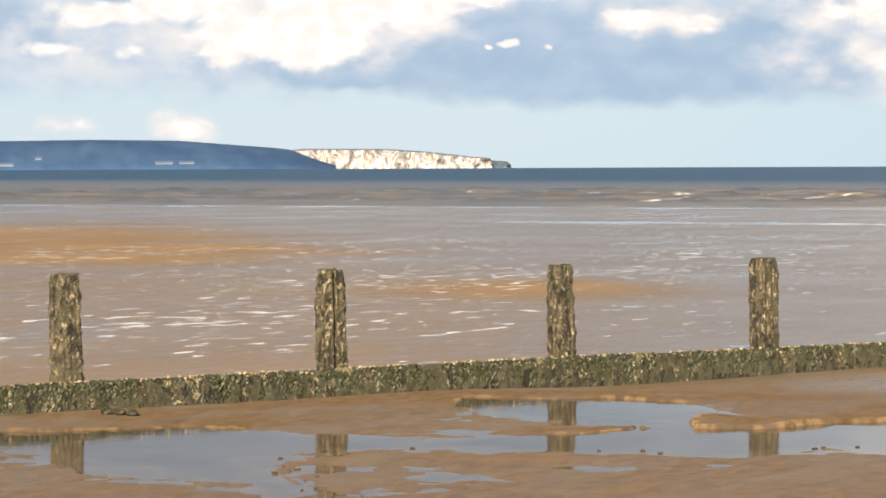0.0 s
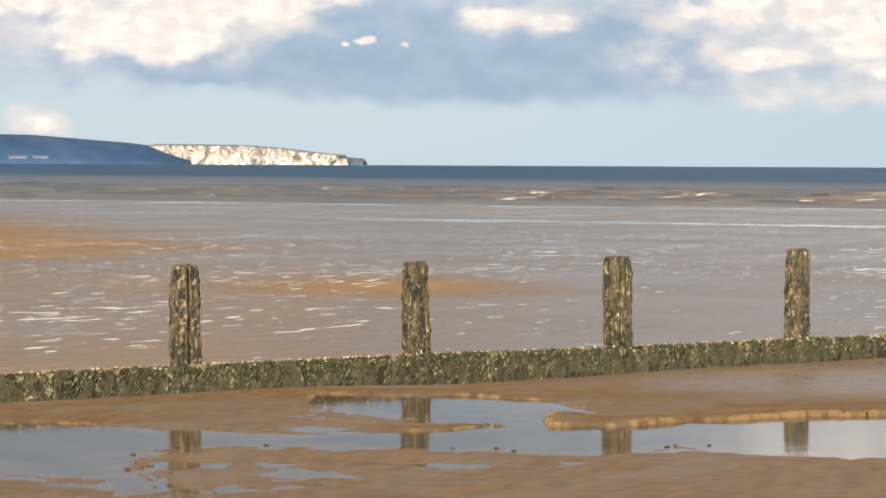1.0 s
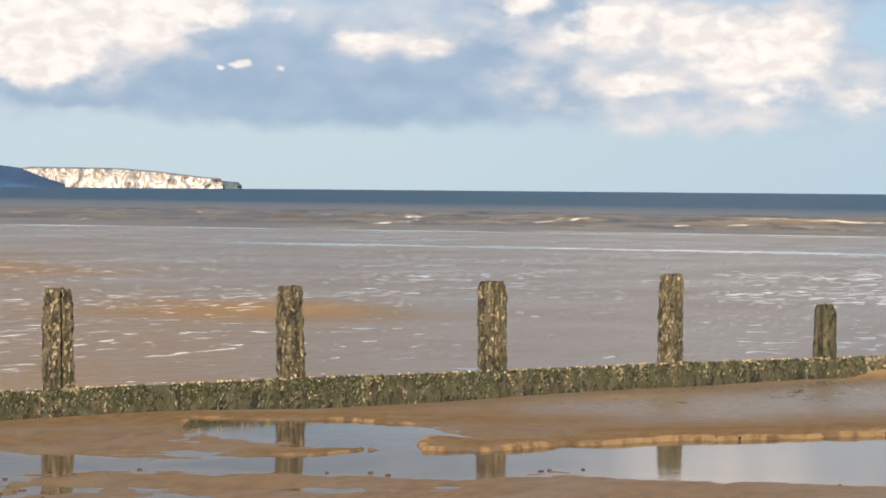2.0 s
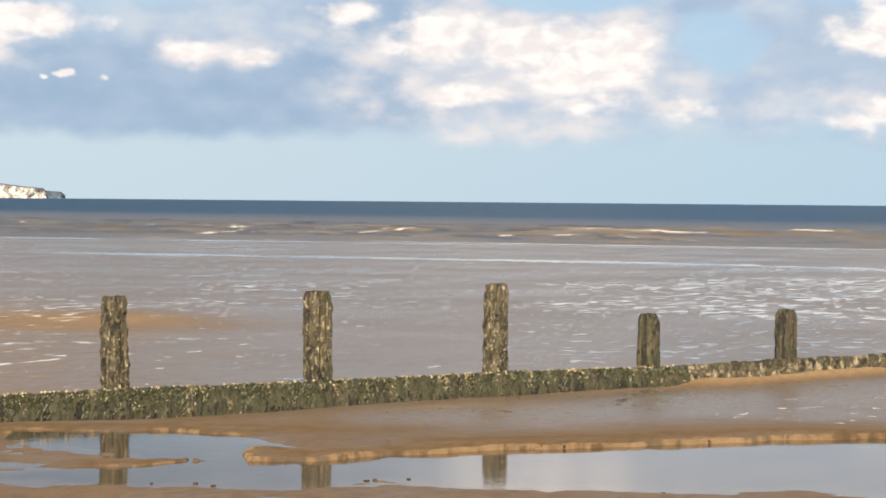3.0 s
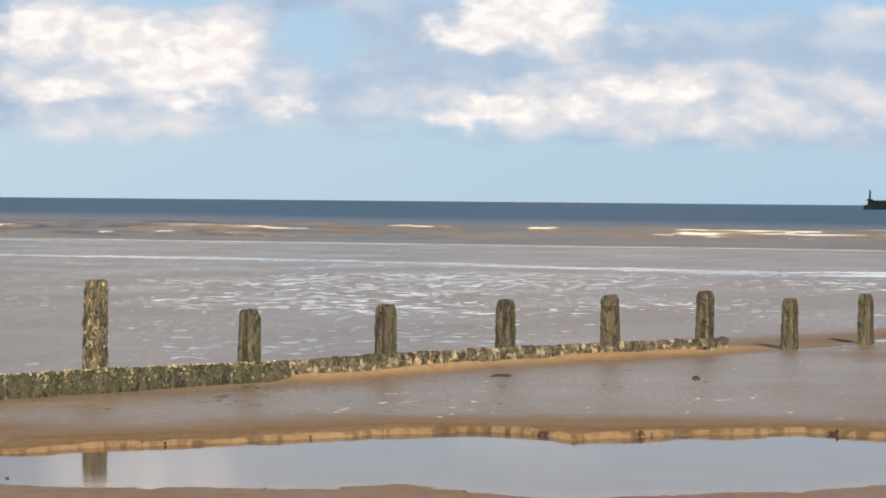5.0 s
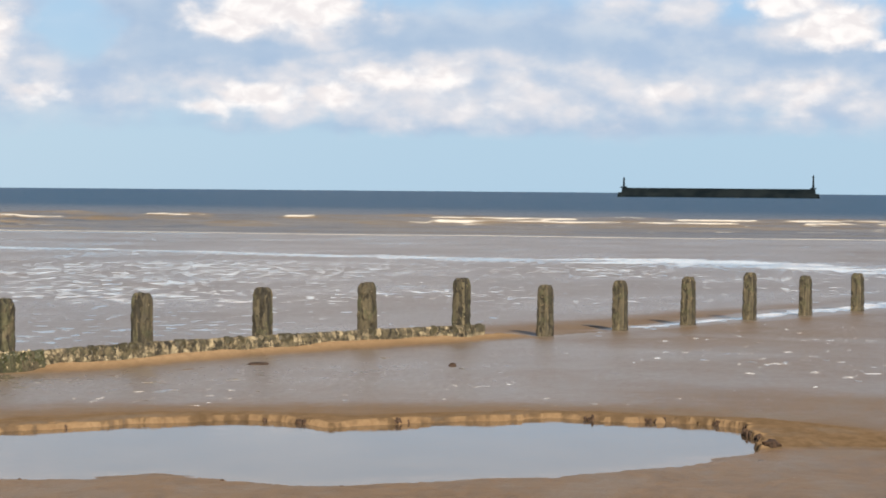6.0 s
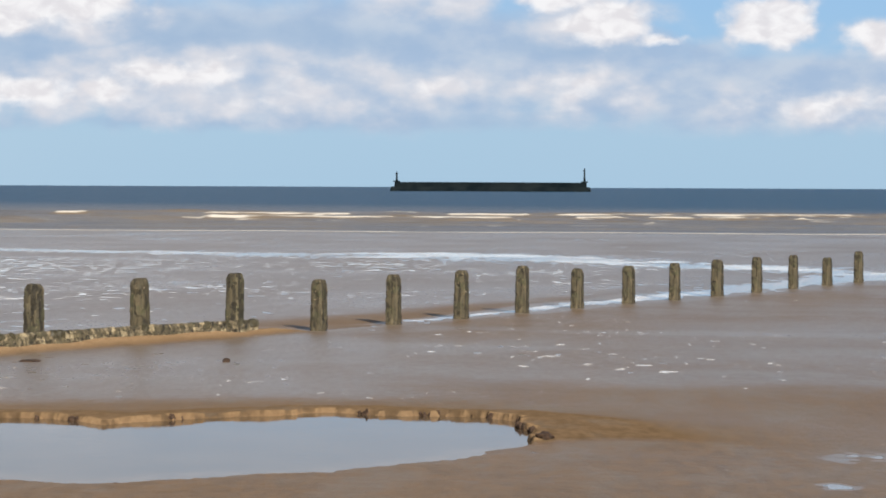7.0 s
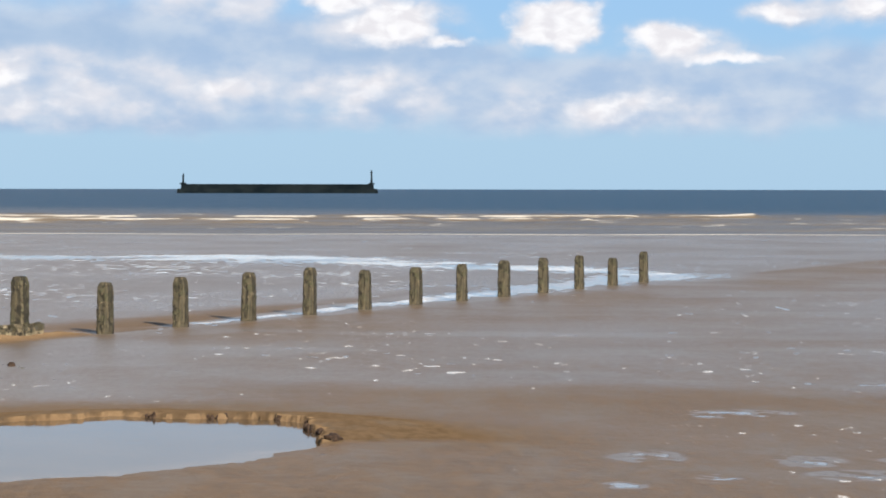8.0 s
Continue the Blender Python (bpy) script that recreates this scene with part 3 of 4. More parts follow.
    # glints of water painted as short white dashes on the flats beyond the groyne
    dash = step(-off, 0.5, 6.0) * (1 - step(r, 95, 130)) * (0.62 + 0.45 * step(fbm(x, y, 14.0, 91, 3), 0.35, 0.65) + 0.2 * step(az, 12, 18)) * (1 - step(az, 33, 38))
    dash = np.maximum(dash, 0.74 * step(off, 0.5, 2.0) * step(r, 24, 30) * (1 - step(r, 45, 60)) * step(az, 19, 26))
    return z, wet, film, white_water, dash


def ground_at(x, y):
    return float(ground(np.array([x]), np.array([y]))[0][0])


def fill(mesh, verts, faces):
    """Quads from arrays, quickly."""
    mesh.vertices.add(len(verts))
    mesh.vertices.foreach_set("co", np.asarray(verts, np.float32).ravel())
    mesh.loops.add(faces.size)
    mesh.loops.foreach_set("vertex_index", faces.astype(np.int32).ravel())
    mesh.polygons.add(len(faces))
    mesh.polygons.foreach_set("loop_start", np.arange(0, faces.size, 4, dtype=np.int32))
    mesh.polygons.foreach_set("use_smooth", np.ones(len(faces), bool))
    mesh.update(calc_edges=True)
    return mesh


def attribute(mesh, name, values):
    mesh.attributes.new(name, "FLOAT", "POINT").data.foreach_set("value", np.asarray(values, np.float32).ravel())


def ring_faces(rows, cols, closed):
    i, j = np.meshgrid(np.arange(rows - 1), np.arange(cols if closed else cols - 1), indexing="ij")
    k = (j + 1) % cols
    return np.stack([i * cols + j, i * cols + k, (i + 1) * cols + k, (i + 1) * cols + j], -1).reshape(-1, 4)


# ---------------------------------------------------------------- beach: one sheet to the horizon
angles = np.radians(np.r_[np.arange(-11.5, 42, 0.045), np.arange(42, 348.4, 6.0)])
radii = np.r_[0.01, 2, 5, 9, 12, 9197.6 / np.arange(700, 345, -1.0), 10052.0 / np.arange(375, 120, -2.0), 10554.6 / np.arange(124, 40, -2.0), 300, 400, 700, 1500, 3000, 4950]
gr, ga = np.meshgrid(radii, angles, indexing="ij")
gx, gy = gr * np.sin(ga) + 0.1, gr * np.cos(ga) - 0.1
gz, gwet, gfilm, gwhite, gdash = ground(gx.ravel(), gy.ravel())
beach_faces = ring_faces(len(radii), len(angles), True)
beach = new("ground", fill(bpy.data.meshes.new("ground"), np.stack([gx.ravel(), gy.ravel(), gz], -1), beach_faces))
attribute(beach.data, "wet", gwet)
attribute(beach.data, "film", gfilm)
attribute(beach.data, "white_water", gwhite)
attribute(beach.data, "dash", gdash)
beach.data.materials.append(SAND)
tagged(beach, "wide flat sandy beach at low tide, damp and rippled", "beach", kind="structure")

# water standing in the pool
zone = (gx.ravel() > -9) & (gx.ravel() < 13) & (gr.ravel() > 13) & (gr.ravel() < 24)
dist = np.full(len(gz), 9.0)
dist[zone] = pool_distance(gx.ravel()[zone], gy.ravel()[zone])[0]
low = (dist < 0.5) | ((dist < 3.0) & (gy.ravel() < 18.8) & (gx.ravel() < 4))
cells = beach_faces[low[beach_faces].any(1)]
used, index = np.unique(cells, return_inverse=True)
pool = new("tide_pool", fill(bpy.data.meshes.new("tide_pool"), np.stack([gx.ravel()[used], gy.ravel()[used], np.full(len(used), POOL_Z)], -1), index.reshape(-1, 4)))
attribute(pool.data, "depth", np.maximum(POOL_Z - gz[used], 0.0))
pool.data.materials.append(POOL)
tagged(pool, "still shallow tide pool mirroring the sky in the sand", "water", kind="structure")

# ---------------------------------------------------------------- sea
sea_a = np.radians(np.r_[np.arange(-14, 46, 0.15), np.arange(46, 90, 6.0)])
sea_r = np.r_[60, 100, np.arange(130, 400, 0.6), 420, 450, 600, 900, 1500, 2500, 4950]
sr, sa = np.meshgrid(sea_r, sea_a, indexing="ij")
sx, sy = (sr * np.sin(sa)).ravel(), (sr * np.cos(sa)).ravel()
foam, face, lift = np.zeros(len(sx)), np.zeros(len(sx)), np.zeros(len(sx))
arc = np.degrees(sa).ravel()
rr = seaward(sx, sy)
for k, base in enumerate((178, 186, 194, 202, 210, 218, 226, 234, 242, 251, 260, 268, 276)):
    crest = base + 4 * np.sin(arc * 0.21 + k * 2.1) + 7 * (fbm(arc, arc * 0, 2.5, 60 + k, 3) - 0.5)
    surf = step(fbm(arc, arc * 0 + k, 1.5, 80 + k, 4), 0.45, 0.62) * (0.35 + 0.65 * step(arc, 2, 18))
    if k == 6:
        surf = np.maximum(surf, 0.9 * step(arc, 35.4, 36.2) * step(fbm(arc, arc * 0, 0.7, 99, 3), 0.3, 0.5))
    back_side = np.exp(-(((rr - crest) / np.where(rr > crest, 3.5, 1.0)) ** 2))
    surf = surf * (1 - step(arc, 14, 20) * (0.0 if k in (6, 9) else 0.6))
    lift += (0.08 + 0.20 * surf) * back_side * (0.5 if k < 3 else 1.0)
    face = np.maximum(face, np.exp(-(((rr - crest + 1.2) / 1.2) ** 2)) * (0.4 + 0.6 * surf))
    foam = np.maximum(foam, np.exp(-(((rr - crest) / (1.1 if k in (6, 9) else 0.7)) ** 2)) * surf * (0.8 if k in (1, 4, 6, 9) else 0.5))
# low ripples; their shaded look goes into the colour as well
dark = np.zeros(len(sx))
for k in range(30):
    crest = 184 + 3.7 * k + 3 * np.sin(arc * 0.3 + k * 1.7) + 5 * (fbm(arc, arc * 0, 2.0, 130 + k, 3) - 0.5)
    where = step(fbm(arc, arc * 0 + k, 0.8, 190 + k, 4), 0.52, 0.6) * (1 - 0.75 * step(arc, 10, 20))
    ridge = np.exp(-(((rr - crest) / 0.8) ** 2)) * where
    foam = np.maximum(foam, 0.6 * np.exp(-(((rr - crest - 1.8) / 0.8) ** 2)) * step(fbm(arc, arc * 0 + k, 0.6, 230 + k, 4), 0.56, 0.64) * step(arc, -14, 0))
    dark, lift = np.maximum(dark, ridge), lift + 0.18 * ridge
# the last thin sheet of water running up the sand, foam on its rim
rim = np.interp(arc, [-14, 0, 5, 21, 35], [176, 174, 171, 160, 158]) + 1.5 * np.sin(arc * 0.9)
foam = np.maximum(foam, (0.55 + 0.4 * step(arc, 4, 12)) * np.exp(-(((rr - rim) / 2.8) ** 2)) * step(arc, -6, 6))
bed = ground(sx, sy)[0]
sheet = np.where((rr > rim - 3.5) & (rr < 185), bed + 0.02, -9.0)
sea = new("sea", fill(bpy.data.meshes.new("sea"), np.stack([sx, sy, np.maximum(SEA_Z + lift, sheet)], -1), ring_faces(len(sea_r), len(sea_a), False)))
attribute(sea.data, "foam", foam)
attribute(sea.data, "face", face)
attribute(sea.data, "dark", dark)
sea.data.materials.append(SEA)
tagged(sea, "grey-blue sea with low breakers running onto the flats", "sea", kind="structure")


# ---------------------------------------------------------------- parts
def part(name, bm, mat, parent, label=""):
    mesh = bpy.data.meshes.new(name)
    bm.to_mesh(mesh)
    bm.free()
    mesh.materials.append(mat)
    ob = new(name, mesh)
    ob.parent = parent
    return tagged(ob, label)


# ---------------------------------------------------------------- groyne
GROYNE_TURN, GROYNE_FAR, BAY = radians(-38.99), 17.8, 2.399
foot = Vector((math.sin(GROYNE_TURN), math.cos(GROYNE_TURN), 0))
run = Vector((math.cos(GROYNE_TURN), -math.sin(GROYNE_TURN), 0))
TOPS = [0.93, 0.90, 0.88, 0.88, 0.905, 0.565, 0.555, 0.55, 0.55, 0.55, 0.395, 0.40, 0.40, 0.415, 0.31, 0.30, 0.295, 0.305, 0.30, 0.295, 0.19, 0.275]


def on_groyne(q, off=0.0):
    """A place q metres along the line and off metres towards the land side."""
    return foot * (GROYNE_FAR - off) + run * q


def bay_q(i):
    return BAY * (i + 3.538)


def post_mesh(rng, height, width, groove, rag, dome, taper=0.14):
    """A squared pile with worn corners, wavering sides and a broken top."""
    bm = bmesh.new()
    rows, sides = max(14, int(height / 0.03)), 44 if groove else 30
    seed = Vector((rng.uniform(0, 90), rng.uniform(0, 90), 0))
    rings = []
    for k in range(rows + 1):
        h = height * k / rows
        swell = 1.04 - taper * (k / rows) + 0.03 * noise.noise(Vector((0, 0, h * 3)) + seed)
        swell *= (1 - ((k - rows + 3) / 3) ** 2 * dome) if k > rows - 3 else 1.0
        ring = []
        for j in range(sides):
            a = 2 * math.pi * (j + 0.5) / sides
            c, s = math.cos(a), math.sin(a)
            rad = (abs(c) ** 5 + abs(s) ** 5) ** (-1 / 5) * width / 2 * swell
            p = Vector((rad * c, rad * s, h))
            rad += rag * (0.012 * noise.noise(p * 14 + seed) + 0.009 * noise.noise(p * 38 + seed)) + 0.008 * noise.noise(Vector((c * 5, s * 5, h * 1.5)) + seed)
            if groove and s < -0.8 and -0.32 < c + groove < -0.02:
                rad -= 0.05
            z = h + (0.02 * noise.noise(Vector((c * 2, s * 2, 5)) + seed) if k >= rows - 1 else 0)
            ring.append(bm.verts.new((rad * c, rad * s, z)))
        rings.append(ring)
    for lower, upper in zip(rings, rings[1:]):
        for j in range(sides):
            bm.faces.new((lower[j], lower[(j + 1) % sides], upper[(j + 1) % sides], upper[j]))
    bm.faces.new(rings[-1])
    bm.faces.new(rings[0][::-1])
    return bm


rng = random.Random(4)
groyne = new("groyne")
groyne.location = on_groyne(bay_q(5)) + Vector((0, 0, -0.6))
tagged(groyne, "weathered timber groyne overgrown with green weed and barnacles", "groyne")
bpy.context.view_layer.update()
for i, top in enumerate(TOPS, 1):
    at = on_groyne(bay_q(i))
    bottom = ground_at(at.x, at.y) - 0.35
    width = 0.213 * rng.uniform(0.95, 1.05) if i < 11 else 0.215 * rng.uniform(0.92, 1.04)
    bm = post_mesh(rng, top - bottom, width, {2: 0.1, 3: -0.25, 4: 0.3}.get(i, 0), 1.4 if i < 6 else 0.8, 0.1 if i < 6 else 0.32, {3: 0.26, 2: 0.18}.get(i, 0.14))
    turn = Matrix.Rotation(GROYNE_TURN * -1 + radians(rng.uniform(-8, 8)), 4, "Z") @ Matrix.Rotation(radians(rng.uniform(-1.2, 1.2)), 4, "Y")
    if i < 11:
        bmesh.ops.transform(bm, matrix=Matrix.Translation(Vector((at.x, at.y, bottom)) - groyne.location) @ turn, verts=bm.verts)
        part("post", bm, TIMBER if i < 6 else TIMBER_BARE, groyne)
    else:
        bmesh.ops.transform(bm, matrix=turn, verts=bm.verts)
        ob = part("groyne_post", bm, TIMBER_BARE, None)
        ob.location = (at.x, at.y, bottom)
        tagged(ob, "worn timber pile standing alone in wet sand", "post", "row of bare groyne piles")
PLANK_TOP = ([9.0, 10.9, 15.7, 18.1, 20.5, 22.9, 25.3, 27.7, 30.1, 32.5, 33.2], [0.15, 0.145, 0.115, 0.085, 0.07, 0.028, 0.03, 0.005, -0.02, -0.06, -0.07])


def plank(q0, q1, low, thick, rng):
    """A board along the groyne's land side, its top following the line of the boards."""
    bm = bmesh.new()
    n = max(8, int((q1 - q0) / 0.04))
    loop = []
    for k in range(n + 1):
        q = q0 + (q1 - q0) * k / n
        top = float(np.interp(q, *PLANK_TOP)) + 0.012 * noise.noise(Vector((q * 5, 1, 0))) + 0.008 * noise.noise(Vector((q * 17, 4, 0)))
        front = 0.13 + thick + 0.02 * noise.noise(Vector((q * 6, 9, 0)))
        section = []
        for off, z in ((0.13, low), (0.13, top), (front - 0.02, top + 0.004), (front, top - 0.03), (front + 0.012, (top * 2 + low) / 3), (front + 0.005, (top + 2 * low) / 3), (front, low)):
            bulge = 0.015 * noise.noise(Vector((q * 9, z * 12, off)))
            p = on_groyne(q, off + bulge)
            section.append(bm.verts.new((p.x - groyne.location.x, p.y - groyne.location.y, z - groyne.location.z)))
        loop.append(section)
    for a, b in zip(loop, loop[1:]):
        for j in range(len(a) - 1):
            bm.faces.new((a[j], a[j + 1], b[j + 1], b[j]))
    bm.faces.new(loop[0][::-1])
    bm.faces.new(loop[-1])
    bmesh.ops.recalc_face_normals(bm, faces=bm.faces)
    return bm


joints = [9.3] + [bay_q(i) for i in range(1, 6)] + [bay_q(6) + 0.36]
for a, b in zip(joints, joints[1:]):
    part("plank", plank(a + 0.006, b - 0.006, -0.45, 0.10, rng), BOARD_GREEN, groyne, "board under a coat of green weed")
joints = [bay_q(6) + 0.36] + [bay_q(i) for i in range(7, 10)] + [bay_q(10) + 0.3]
for a, b in zip(joints, joints[1:]):
    part("plank", plank(a + 0.006, b - 0.006, -0.5, 0.06, rng), BOARD_TAN, groyne, "tan board crusted with barnacles")


def weed_tufts(q0, q1, count, rng, long, spread, bunches=0):
    """Drooping fronds over the face of the boards: each a little curved tongue, thick in the middle."""
    bm = bmesh.new()
    middles = [rng.uniform(q0 + 0.1, q1 - 0.1) for _ in range(bunches)]
    for _ in range(count):
        q = rng.gauss(rng.choice(middles), 0.035) if bunches else rng.uniform(q0, q1)
        if not bunches and noise.noise(Vector((q * 2.3, 8, 1))) + 0.6 * noise.noise(Vector((q * 7, 3, 1))) < rng.uniform(-0.4, 0.4):
            continue
        top = float(np.interp(q, *PLANK_TOP)) - spread * rng.random() ** 1.3 + 0.012
        size, wide, lean = long * rng.uniform(0.5, 1.2), rng.uniform(0.006, 0.026), rng.uniform(-0.04, 0.04)
        out, front = rng.uniform(0.004, 0.013), 0.13 + 0.10 + (0 if q < bay_q(6) + 0.36 else -0.04)
        last = None
        for k in range(5):
            v = k / 4
            half = wide * (0.6, 1.0, 0.9, 0.6, 0.1)[k]
            z = top - size * v + (0.008 if k == 0 else 0)
            ring = []
            for dq, do in ((-half, 0.0), (0.0, out * (0.6, 1.2, 1.1, 0.8, 0.3)[k]), (half, 0.0)):
                p = on_groyne(q + dq + lean * v, front + do + (-0.02 if k == 0 else 0.004))
                ring.append(bm.verts.new((p.x - groyne.location.x, p.y - groyne.location.y, z - groyne.location.z)))
            if last:
                for j in range(2):
                    bm.faces.new((last[j], last[j + 1], ring[j + 1], ring[j]))
            last = ring
    bmesh.ops.recalc_face_normals(bm, faces=bm.faces)
    return bm


for i in range(0, 6):
    a, b = max(9.4, bay_q(i)), (bay_q(i + 1) if i < 5 else bay_q(6) + 0.38)
    ob = part("seaweed", weed_tufts(a, b, 1250, rng, 0.045, 0.2), WEED, groyne, "dark green and tan weed draped over the boards")
    tagged(ob, kind="stuff")
for i in range(6, 11):
    a, b = bay_q(i) + (0.4 if i == 6 else 0), (bay_q(i + 1) if i < 10 else bay_q(10) + 0.3)
    ob = part("seaweed", weed_tufts(a, b, 120, rng, 0.062, 0.045, rng.randint(3, 6)), WEED_DARK, groyne, "sparse clumps of dark brown weed on the boards")
    tagged(ob, kind="stuff")


def barnacle_crust(q0, q1, count, rng, front):
    """Little cones crowded along the top edge of the boards and thinning out below it."""
    verts, faces = [], []
    for _ in range(count):
        q = rng.uniform(q0, q1)
        if noise.noise(Vector((q * 3.1, 2, 7))) + 0.5 * noise.noise(Vector((q * 11, 5, 7))) < rng.uniform(-0.5, 0.45):
            continue
        drop, size = 0.16 * rng.random() ** 2.6, rng.uniform(0.005, 0.013)
        z = float(np.interp(q, *PLANK_TOP)) + 0.012 - drop
        tip = on_groyne(q, front + size * 0.9 + 0.006) - groyne.location
        k = len(verts)
        verts.append((tip.x, tip.y, z + size * 0.4 - groyne.location.z))
        turn = rng.uniform(0, 6.28)
        for j in range(6):
            a = turn + j * math.pi / 3
            p = on_groyne(q + size * math.cos(a), front - 0.012) - groyne.location
            verts.append((p.x, p.y, z + size * 1.3 * math.sin(a) - groyne.location.z))
            faces.append((k, k + 1 + j, k + 1 + (j + 1) % 6))
    mesh = bpy.data.meshes.new("barnacle_crust")
    mesh.from_pydata(verts, [], faces)
    mesh.materials.append(BARNACLE)
    ob = new("barnacle_crust", mesh)
    ob.parent = groyne
    return tagged(ob, "cream barnacles crusting the edge of the boards", kind="stuff")


BARNACLE = plain_noise("barnacle_shell", (0.14, 0.115, 0.065), (0.42, 0.355, 0.23), 9.0, 0.8, 0.3, 0.005)
for i in range(0, 6):
    barnacle_crust(max(9.4, bay_q(i)), bay_q(i + 1) if i < 5 else bay_q(6) + 0.36, 260, rng, 0.23)


# ---------------------------------------------------------------- far shore and breakwater
def headland(name, az0, az1, far, height, depth, mat, label, rough, rows=10):
    """A ridge along the horizon whose top follows a height function of the azimuth."""
    bm = bmesh.new()
    n = 220
    grid = []
    for k in range(n + 1):
        az = az0 + (az1 - az0) * k / n
        top = height(az)
        column = []
        for j in range(rows + 1):
            v = j / rows
            back = depth * v ** 1.5 + rough * noise.noise(Vector((az * 5, v * 1.5, 3))) * (0.3 + v)
            p = aim(az, 0) * (far + back)
            z = -3 + (top + 3) * v + 0.04 * top * noise.noise(Vector((az * 9, v * 5, 7)))
            column.append(bm.verts.new((p.x, p.y, z)))
        p = aim(az, 0) * (far + depth + 50)
        column.append(bm.verts.new((p.x, p.y, top * 1.05 + 1.5)))
        p = aim(az, 0) * (far + depth * 2.5 + 60)
        column.append(bm.verts.new((p.x, p.y, -3)))
        grid.append(column)
    for a, b in zip(grid, grid[1:]):
        for j in range(len(a) - 1):
            bm.faces.new((a[j], b[j], b[j + 1], a[j + 1]))
    bmesh.ops.recalc_face_normals(bm, faces=bm.faces)
    crest = {column[-2] for column in grid}
    for f in bm.faces:
        f.smooth = name == "hill"
        f.material_index = 1 if len({v for v in f.verts} & crest) > 1 else 0
    ob = part(name, bm, mat, None)
    ob.data.materials.append(DOWNLAND if name == "cliff" else mat)
    return tagged(ob, label, "headland", kind="structure")


def hill_top(az):
    return 1.7 + 0.8894 * float(np.interp(az, [-30, -9, -7, -5.3, -4.7, -3.4, -3.05, -2.6, -2.15], [37, 44, 46, 44, 40, 31.5, 28, 13, 1]))


def cliff_top(az):
    return 1.7 + 0.9252 * float(np.interp(az, [-3.3, -3.0, -2.8, -1.1, -0.3, 0.27, 0.61, 0.95, 1.0], [21, 28, 30, 29, 24, 18.5, 15, 13, 4]))


def point_top(az):
    return 1.7 + 0.93 * float(np.interp(az, [0.6, 0.9, 1.1, 1.3, 1.38], [12, 10, 8, 7, 1]))


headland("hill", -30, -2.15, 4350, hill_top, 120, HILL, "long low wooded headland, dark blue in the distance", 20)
headland("cliff", -3.3, 1.0, 4620, cliff_top, 30, CHALK, "white chalk sea cliffs lit by the sun", 45)
headland("point", 0.6, 1.38, 4700, point_top, 30, ROCK, "low grey rocky point below the end of the cliffs", 30)

def box(bm, x0, x1, y0, y1, z0, z1, taper=0.0):
    v = [bm.verts.new(p) for p in ((x0, y0, z0), (x1, y0, z0), (x1, y1, z0), (x0, y1, z0), (x0 + taper, y0 + taper, z1), (x1 - taper, y0 + taper, z1), (x1 - taper, y1 - taper, z1), (x0 + taper, y1 - taper, z1))]
    for f in ((0, 3, 2, 1), (4, 5, 6, 7), (0, 1, 5, 4), (1, 2, 6, 5), (2, 3, 7, 6), (3, 0, 4, 7)):
        bm.faces.new([v[k] for k in f])


# far walls and slates carry the distance haze in their colour
PALE_WALL = plain_noise("hazy_pale_wall", (0.15, 0.19, 0.25), (0.2, 0.24, 0.3), 0.2)
SLATE = plain_noise("hazy_slate", (0.1, 0.14, 0.2), (0.14, 0.18, 0.24), 0.2)


def far_house(az, base, wide, tall):
    """A long pale house at the foot of the headland."""
    house = new("house")
    house.matrix_world = Matrix.Translation(aim(az, 0) * 4300 + Vector((0, 0, base))) @ Matrix.Rotation(-radians(az), 4, "Z")
    tagged(house, "distant pale house on the shore below the headland", "house", "houses below the headland")
    bpy.context.view_layer.update()
    bm = bmesh.new()
    box(bm, -wide / 2, wide / 2, -5, 5, -0.6, tall)
    part("wall", bm, PALE_WALL, house)
    bm = bmesh.new()
    a = [bm.verts.new((x, y, z)) for x in (-wide / 2 - 0.5, wide / 2 + 0.5) for y, z in ((-5.6, tall), (5.6, tall), (0, tall + 2.5))]
    for f in ((0, 1, 2), (3, 5, 4), (0, 2, 5, 3), (1, 4, 5, 2), (0, 3, 4, 1)):
        bm.faces.new([a[k] for k in f])
    part("roof", bm, SLATE, house)


for az, base, wide, tall in ((-5.6, 7.4, 26, 1.6), (-5.15, 7.8, 22, 1.4), (-8.75, 5.0, 24, 2.4), (-8.1, 14.5, 9, 2.0)):
    far_house(az, base, wide, tall)
breakwater = new("breakwater")
mid = aim(27.43, 0)
breakwater.matrix_world = Matrix.Translation((mid.x * 1360, mid.y * 1360, SEA_Z)) @ Matrix.Rotation(-radians(27.43), 4, "Z")
tagged(breakwater, "long dark concrete breakwater standing off shore in the sea", "breakwater")
bpy.context.view_layer.update()
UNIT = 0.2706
bm = bmesh.new()
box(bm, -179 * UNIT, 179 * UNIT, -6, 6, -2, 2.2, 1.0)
part("footing", bm, CONCRETE, breakwater)
bm = bmesh.new()
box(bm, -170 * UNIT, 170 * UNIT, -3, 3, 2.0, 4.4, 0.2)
part("wall", bm, CONCRETE, breakwater)
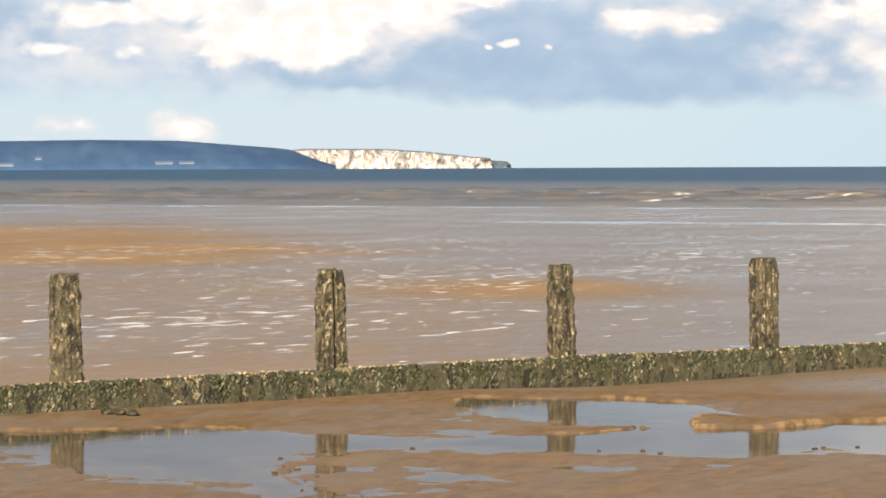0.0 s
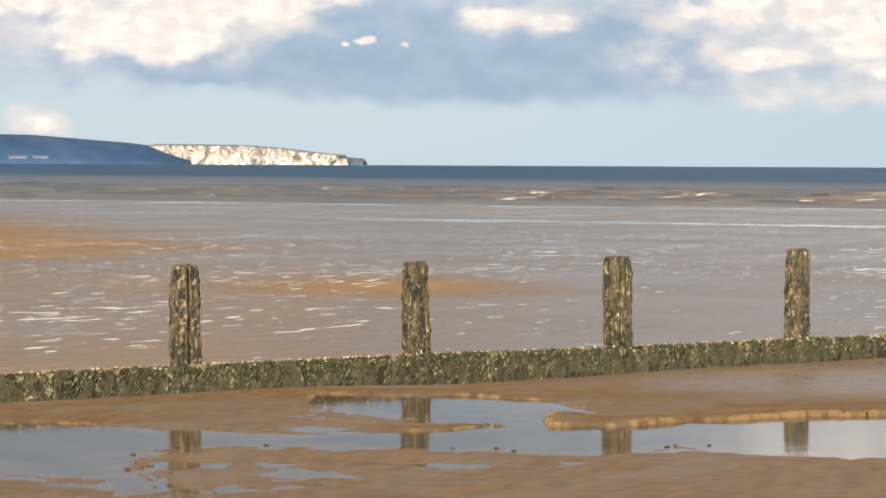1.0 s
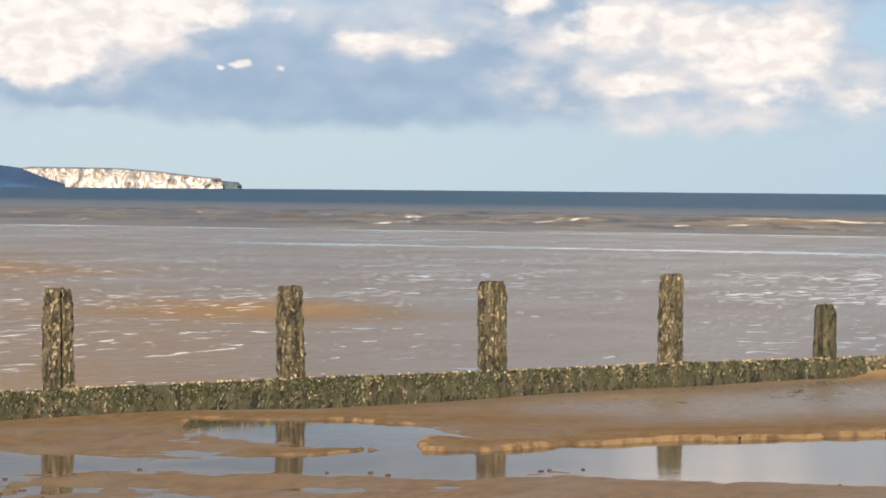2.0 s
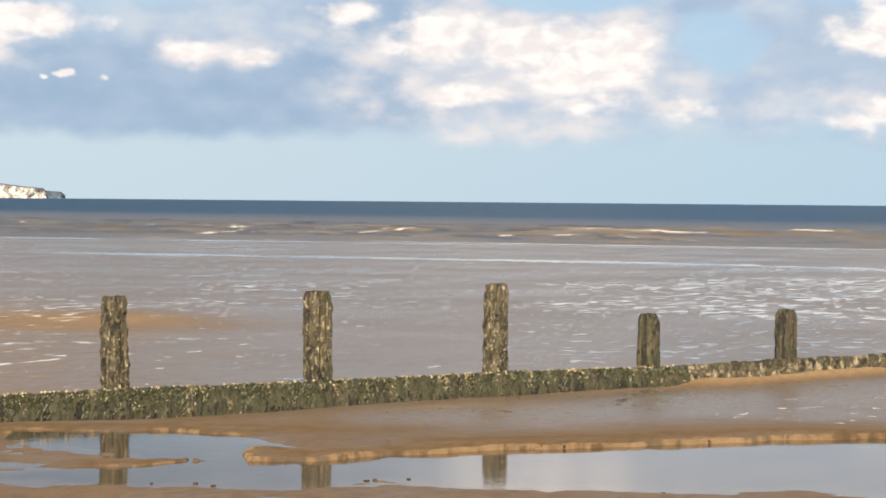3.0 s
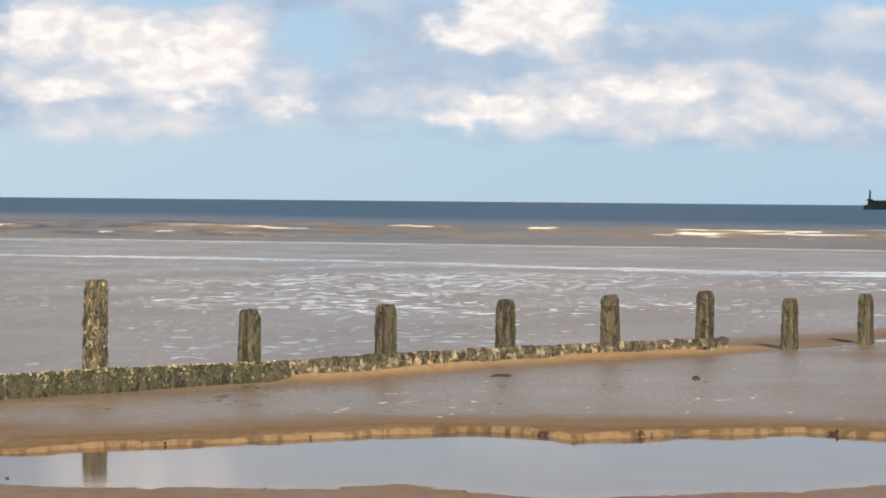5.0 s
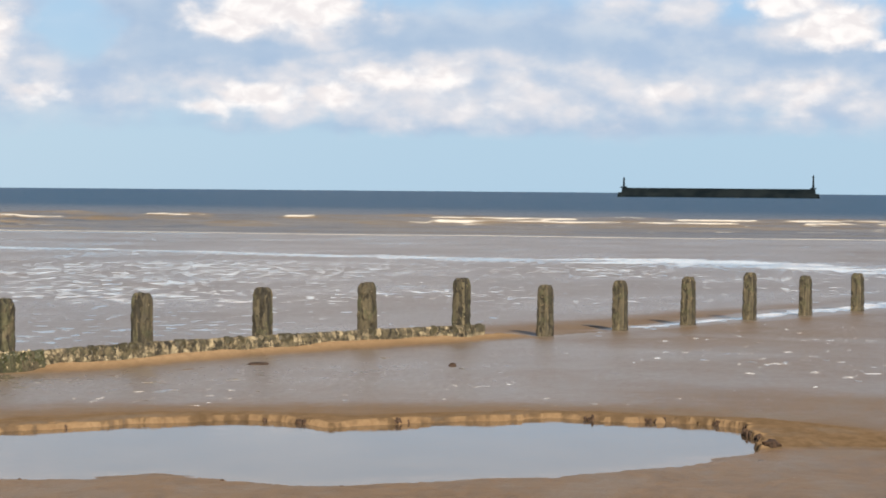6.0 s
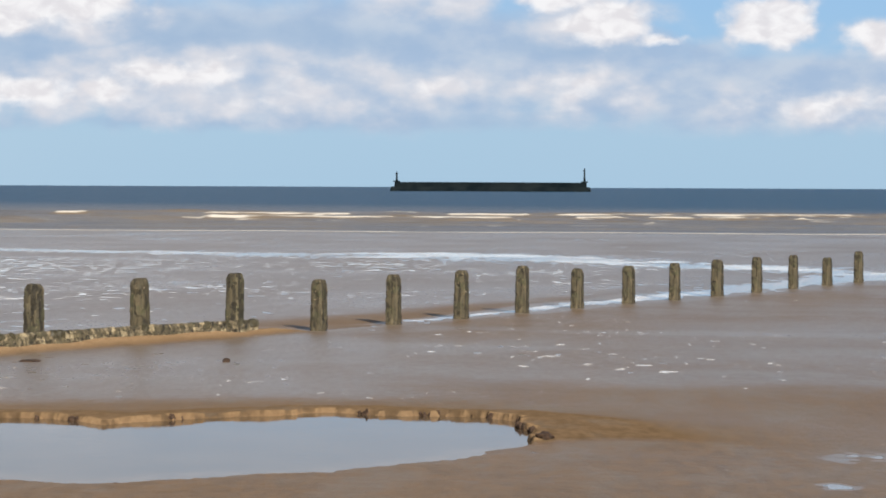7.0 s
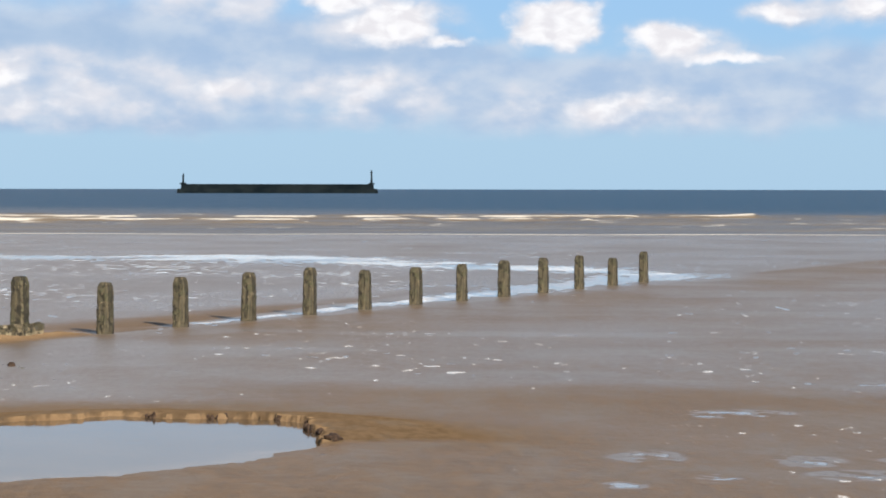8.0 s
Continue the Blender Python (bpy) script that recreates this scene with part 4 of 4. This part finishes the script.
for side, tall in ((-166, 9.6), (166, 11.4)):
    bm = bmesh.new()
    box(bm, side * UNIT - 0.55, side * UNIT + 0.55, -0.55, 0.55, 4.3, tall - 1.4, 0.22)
    beacon = part("beacon", bm, CONCRETE, breakwater)
    bm = bmesh.new()
    box(bm, side * UNIT - 0.6, side * UNIT + 0.6, -0.6, 0.6, tall - 1.4, tall - 1.1)
    part("gallery", bm, CONCRETE, beacon)
    bm = bmesh.new()
    box(bm, side * UNIT - 0.3, side * UNIT + 0.3, -0.3, 0.3, tall - 1.1, tall - 0.2, 0.08)
    part("lantern", bm, CONCRETE, beacon)
    bm = bmesh.new()
    box(bm, side * UNIT - 1.6, side * UNIT + 1.6, -1.6, 1.6, 4.35, 5.0, 0.2)
    part("plinth", bm, CONCRETE, beacon)


# ---------------------------------------------------------------- clods and stones along the pool's bank
MUD = plain_noise("dark_mud", (0.028, 0.018, 0.012), (0.08, 0.05, 0.032), 30.0, 0.7, 0.6, 0.01)


def clod(name, size, squash, seed, mat):
    """An angular lump."""
    bm = bmesh.new()
    bmesh.ops.create_icosphere(bm, subdivisions=2, radius=1.0)
    for v in bm.verts:
        k = 1 + 0.45 * noise.noise(v.co * 1.3 + Vector((seed, 0, 0))) + 0.2 * noise.noise(v.co * 3.1 + Vector((0, seed, 0)))
        v.co = Vector((v.co.x * k * size, v.co.y * k * size * 0.8, v.co.z * k * size * squash))
    return part(name, bm, mat, None)


def set_down(ob, x, y, z, turn, label, category, group=""):
    ob.location, ob.rotation_euler = (x, y, z), (0, 0, turn)
    return tagged(ob, label, category, group)


pick = random.Random(12)
edge_points = [Vector(p[:2]) for p in FAR_BANK_EAST]
steps = np.linspace(-0.4, 0.4, 161)
# upright dark lumps, some put where the bank only has shaded notches
for a, b, count in zip(edge_points, edge_points[1:], (1, 1, 1, 2, 10, 4, 1, 7, 6, 9, 12)):
    centre = pick.uniform(0.3, 0.7)
    for _ in range(count):
        p = a.lerp(b, min(1.0, max(0.0, pick.gauss(centre, 0.07))))
        brink = steps[int(np.argmin(np.abs(pool_distance(p.x + 0 * steps, p.y + steps)[0])))]
        ob = clod("clod", pick.uniform(0.01, 0.026), pick.uniform(1.0, 1.6), pick.uniform(0, 99), MUD)
        set_down(ob, p.x, p.y + brink + pick.uniform(-0.01, 0.03), POOL_Z + pick.uniform(0.0, 0.02), pick.uniform(0, 6),
                 "dark lump in the sand bank, for peaty mud and shaded cracks", "clod", "clods along the pool bank")
x, y = 9.29, 17.07
set_down(clod("clod", 0.07, 0.5, 3.0, MUD), x, y, ground_at(x, y) + 0.01, 0.5, "dark reddish lump of mud at the end of the pool", "clod")
x, y = 9.52, 28.98
set_down(clod("driftwood", 0.13, 0.12, 5.0, MUD), x, y, ground_at(x, y) + 0.01, 0.3, "flat piece of dark driftwood lying on wet sand", "driftwood")
x, y = 11.5, 28.3
set_down(clod("stone", 0.05, 0.6, 8.0, MUD), x, y, ground_at(x, y) + 0.015, 1.0, "small dark stone lying on the wet sand", "stone")
x, y = -2.38, 20.14
for k in range(3):
    set_down(clod("weed_clump", 0.06, 0.5, 20.0 + k, WEED_DARK), x + 0.09 * k, y - 0.05 * k, ground_at(x + 0.09 * k, y - 0.05 * k) + 0.015, k, "torn clump of brown weed on the sand below the boards", "seaweed", "loose weed clumps")
shore = [Vector(p) for p in NEAR_SHORE[2:12]] + [Vector(p) for p in NEAR_SHORE[12:18]]
for turn in range(28):
    k = pick.randrange(len(shore) - 1) if turn < 14 else pick.randrange(9, len(shore) - 1)
    p = shore[k].lerp(shore[k + 1], pick.random()) + Vector((pick.uniform(-0.1, 0.1), pick.gauss(0.12, 0.22)))
    set_down(clod("sand_lump", pick.uniform(0.008, 0.022), pick.uniform(0.2, 0.5), pick.uniform(0, 99), MUD), p.x, p.y, max(POOL_Z, ground_at(p.x, p.y)) + 0.003, pick.uniform(-0.3, 0.3),
             "small dark lump of wet sand at the pool's shallow edge", "sand lump", "sand lumps in the shallows")
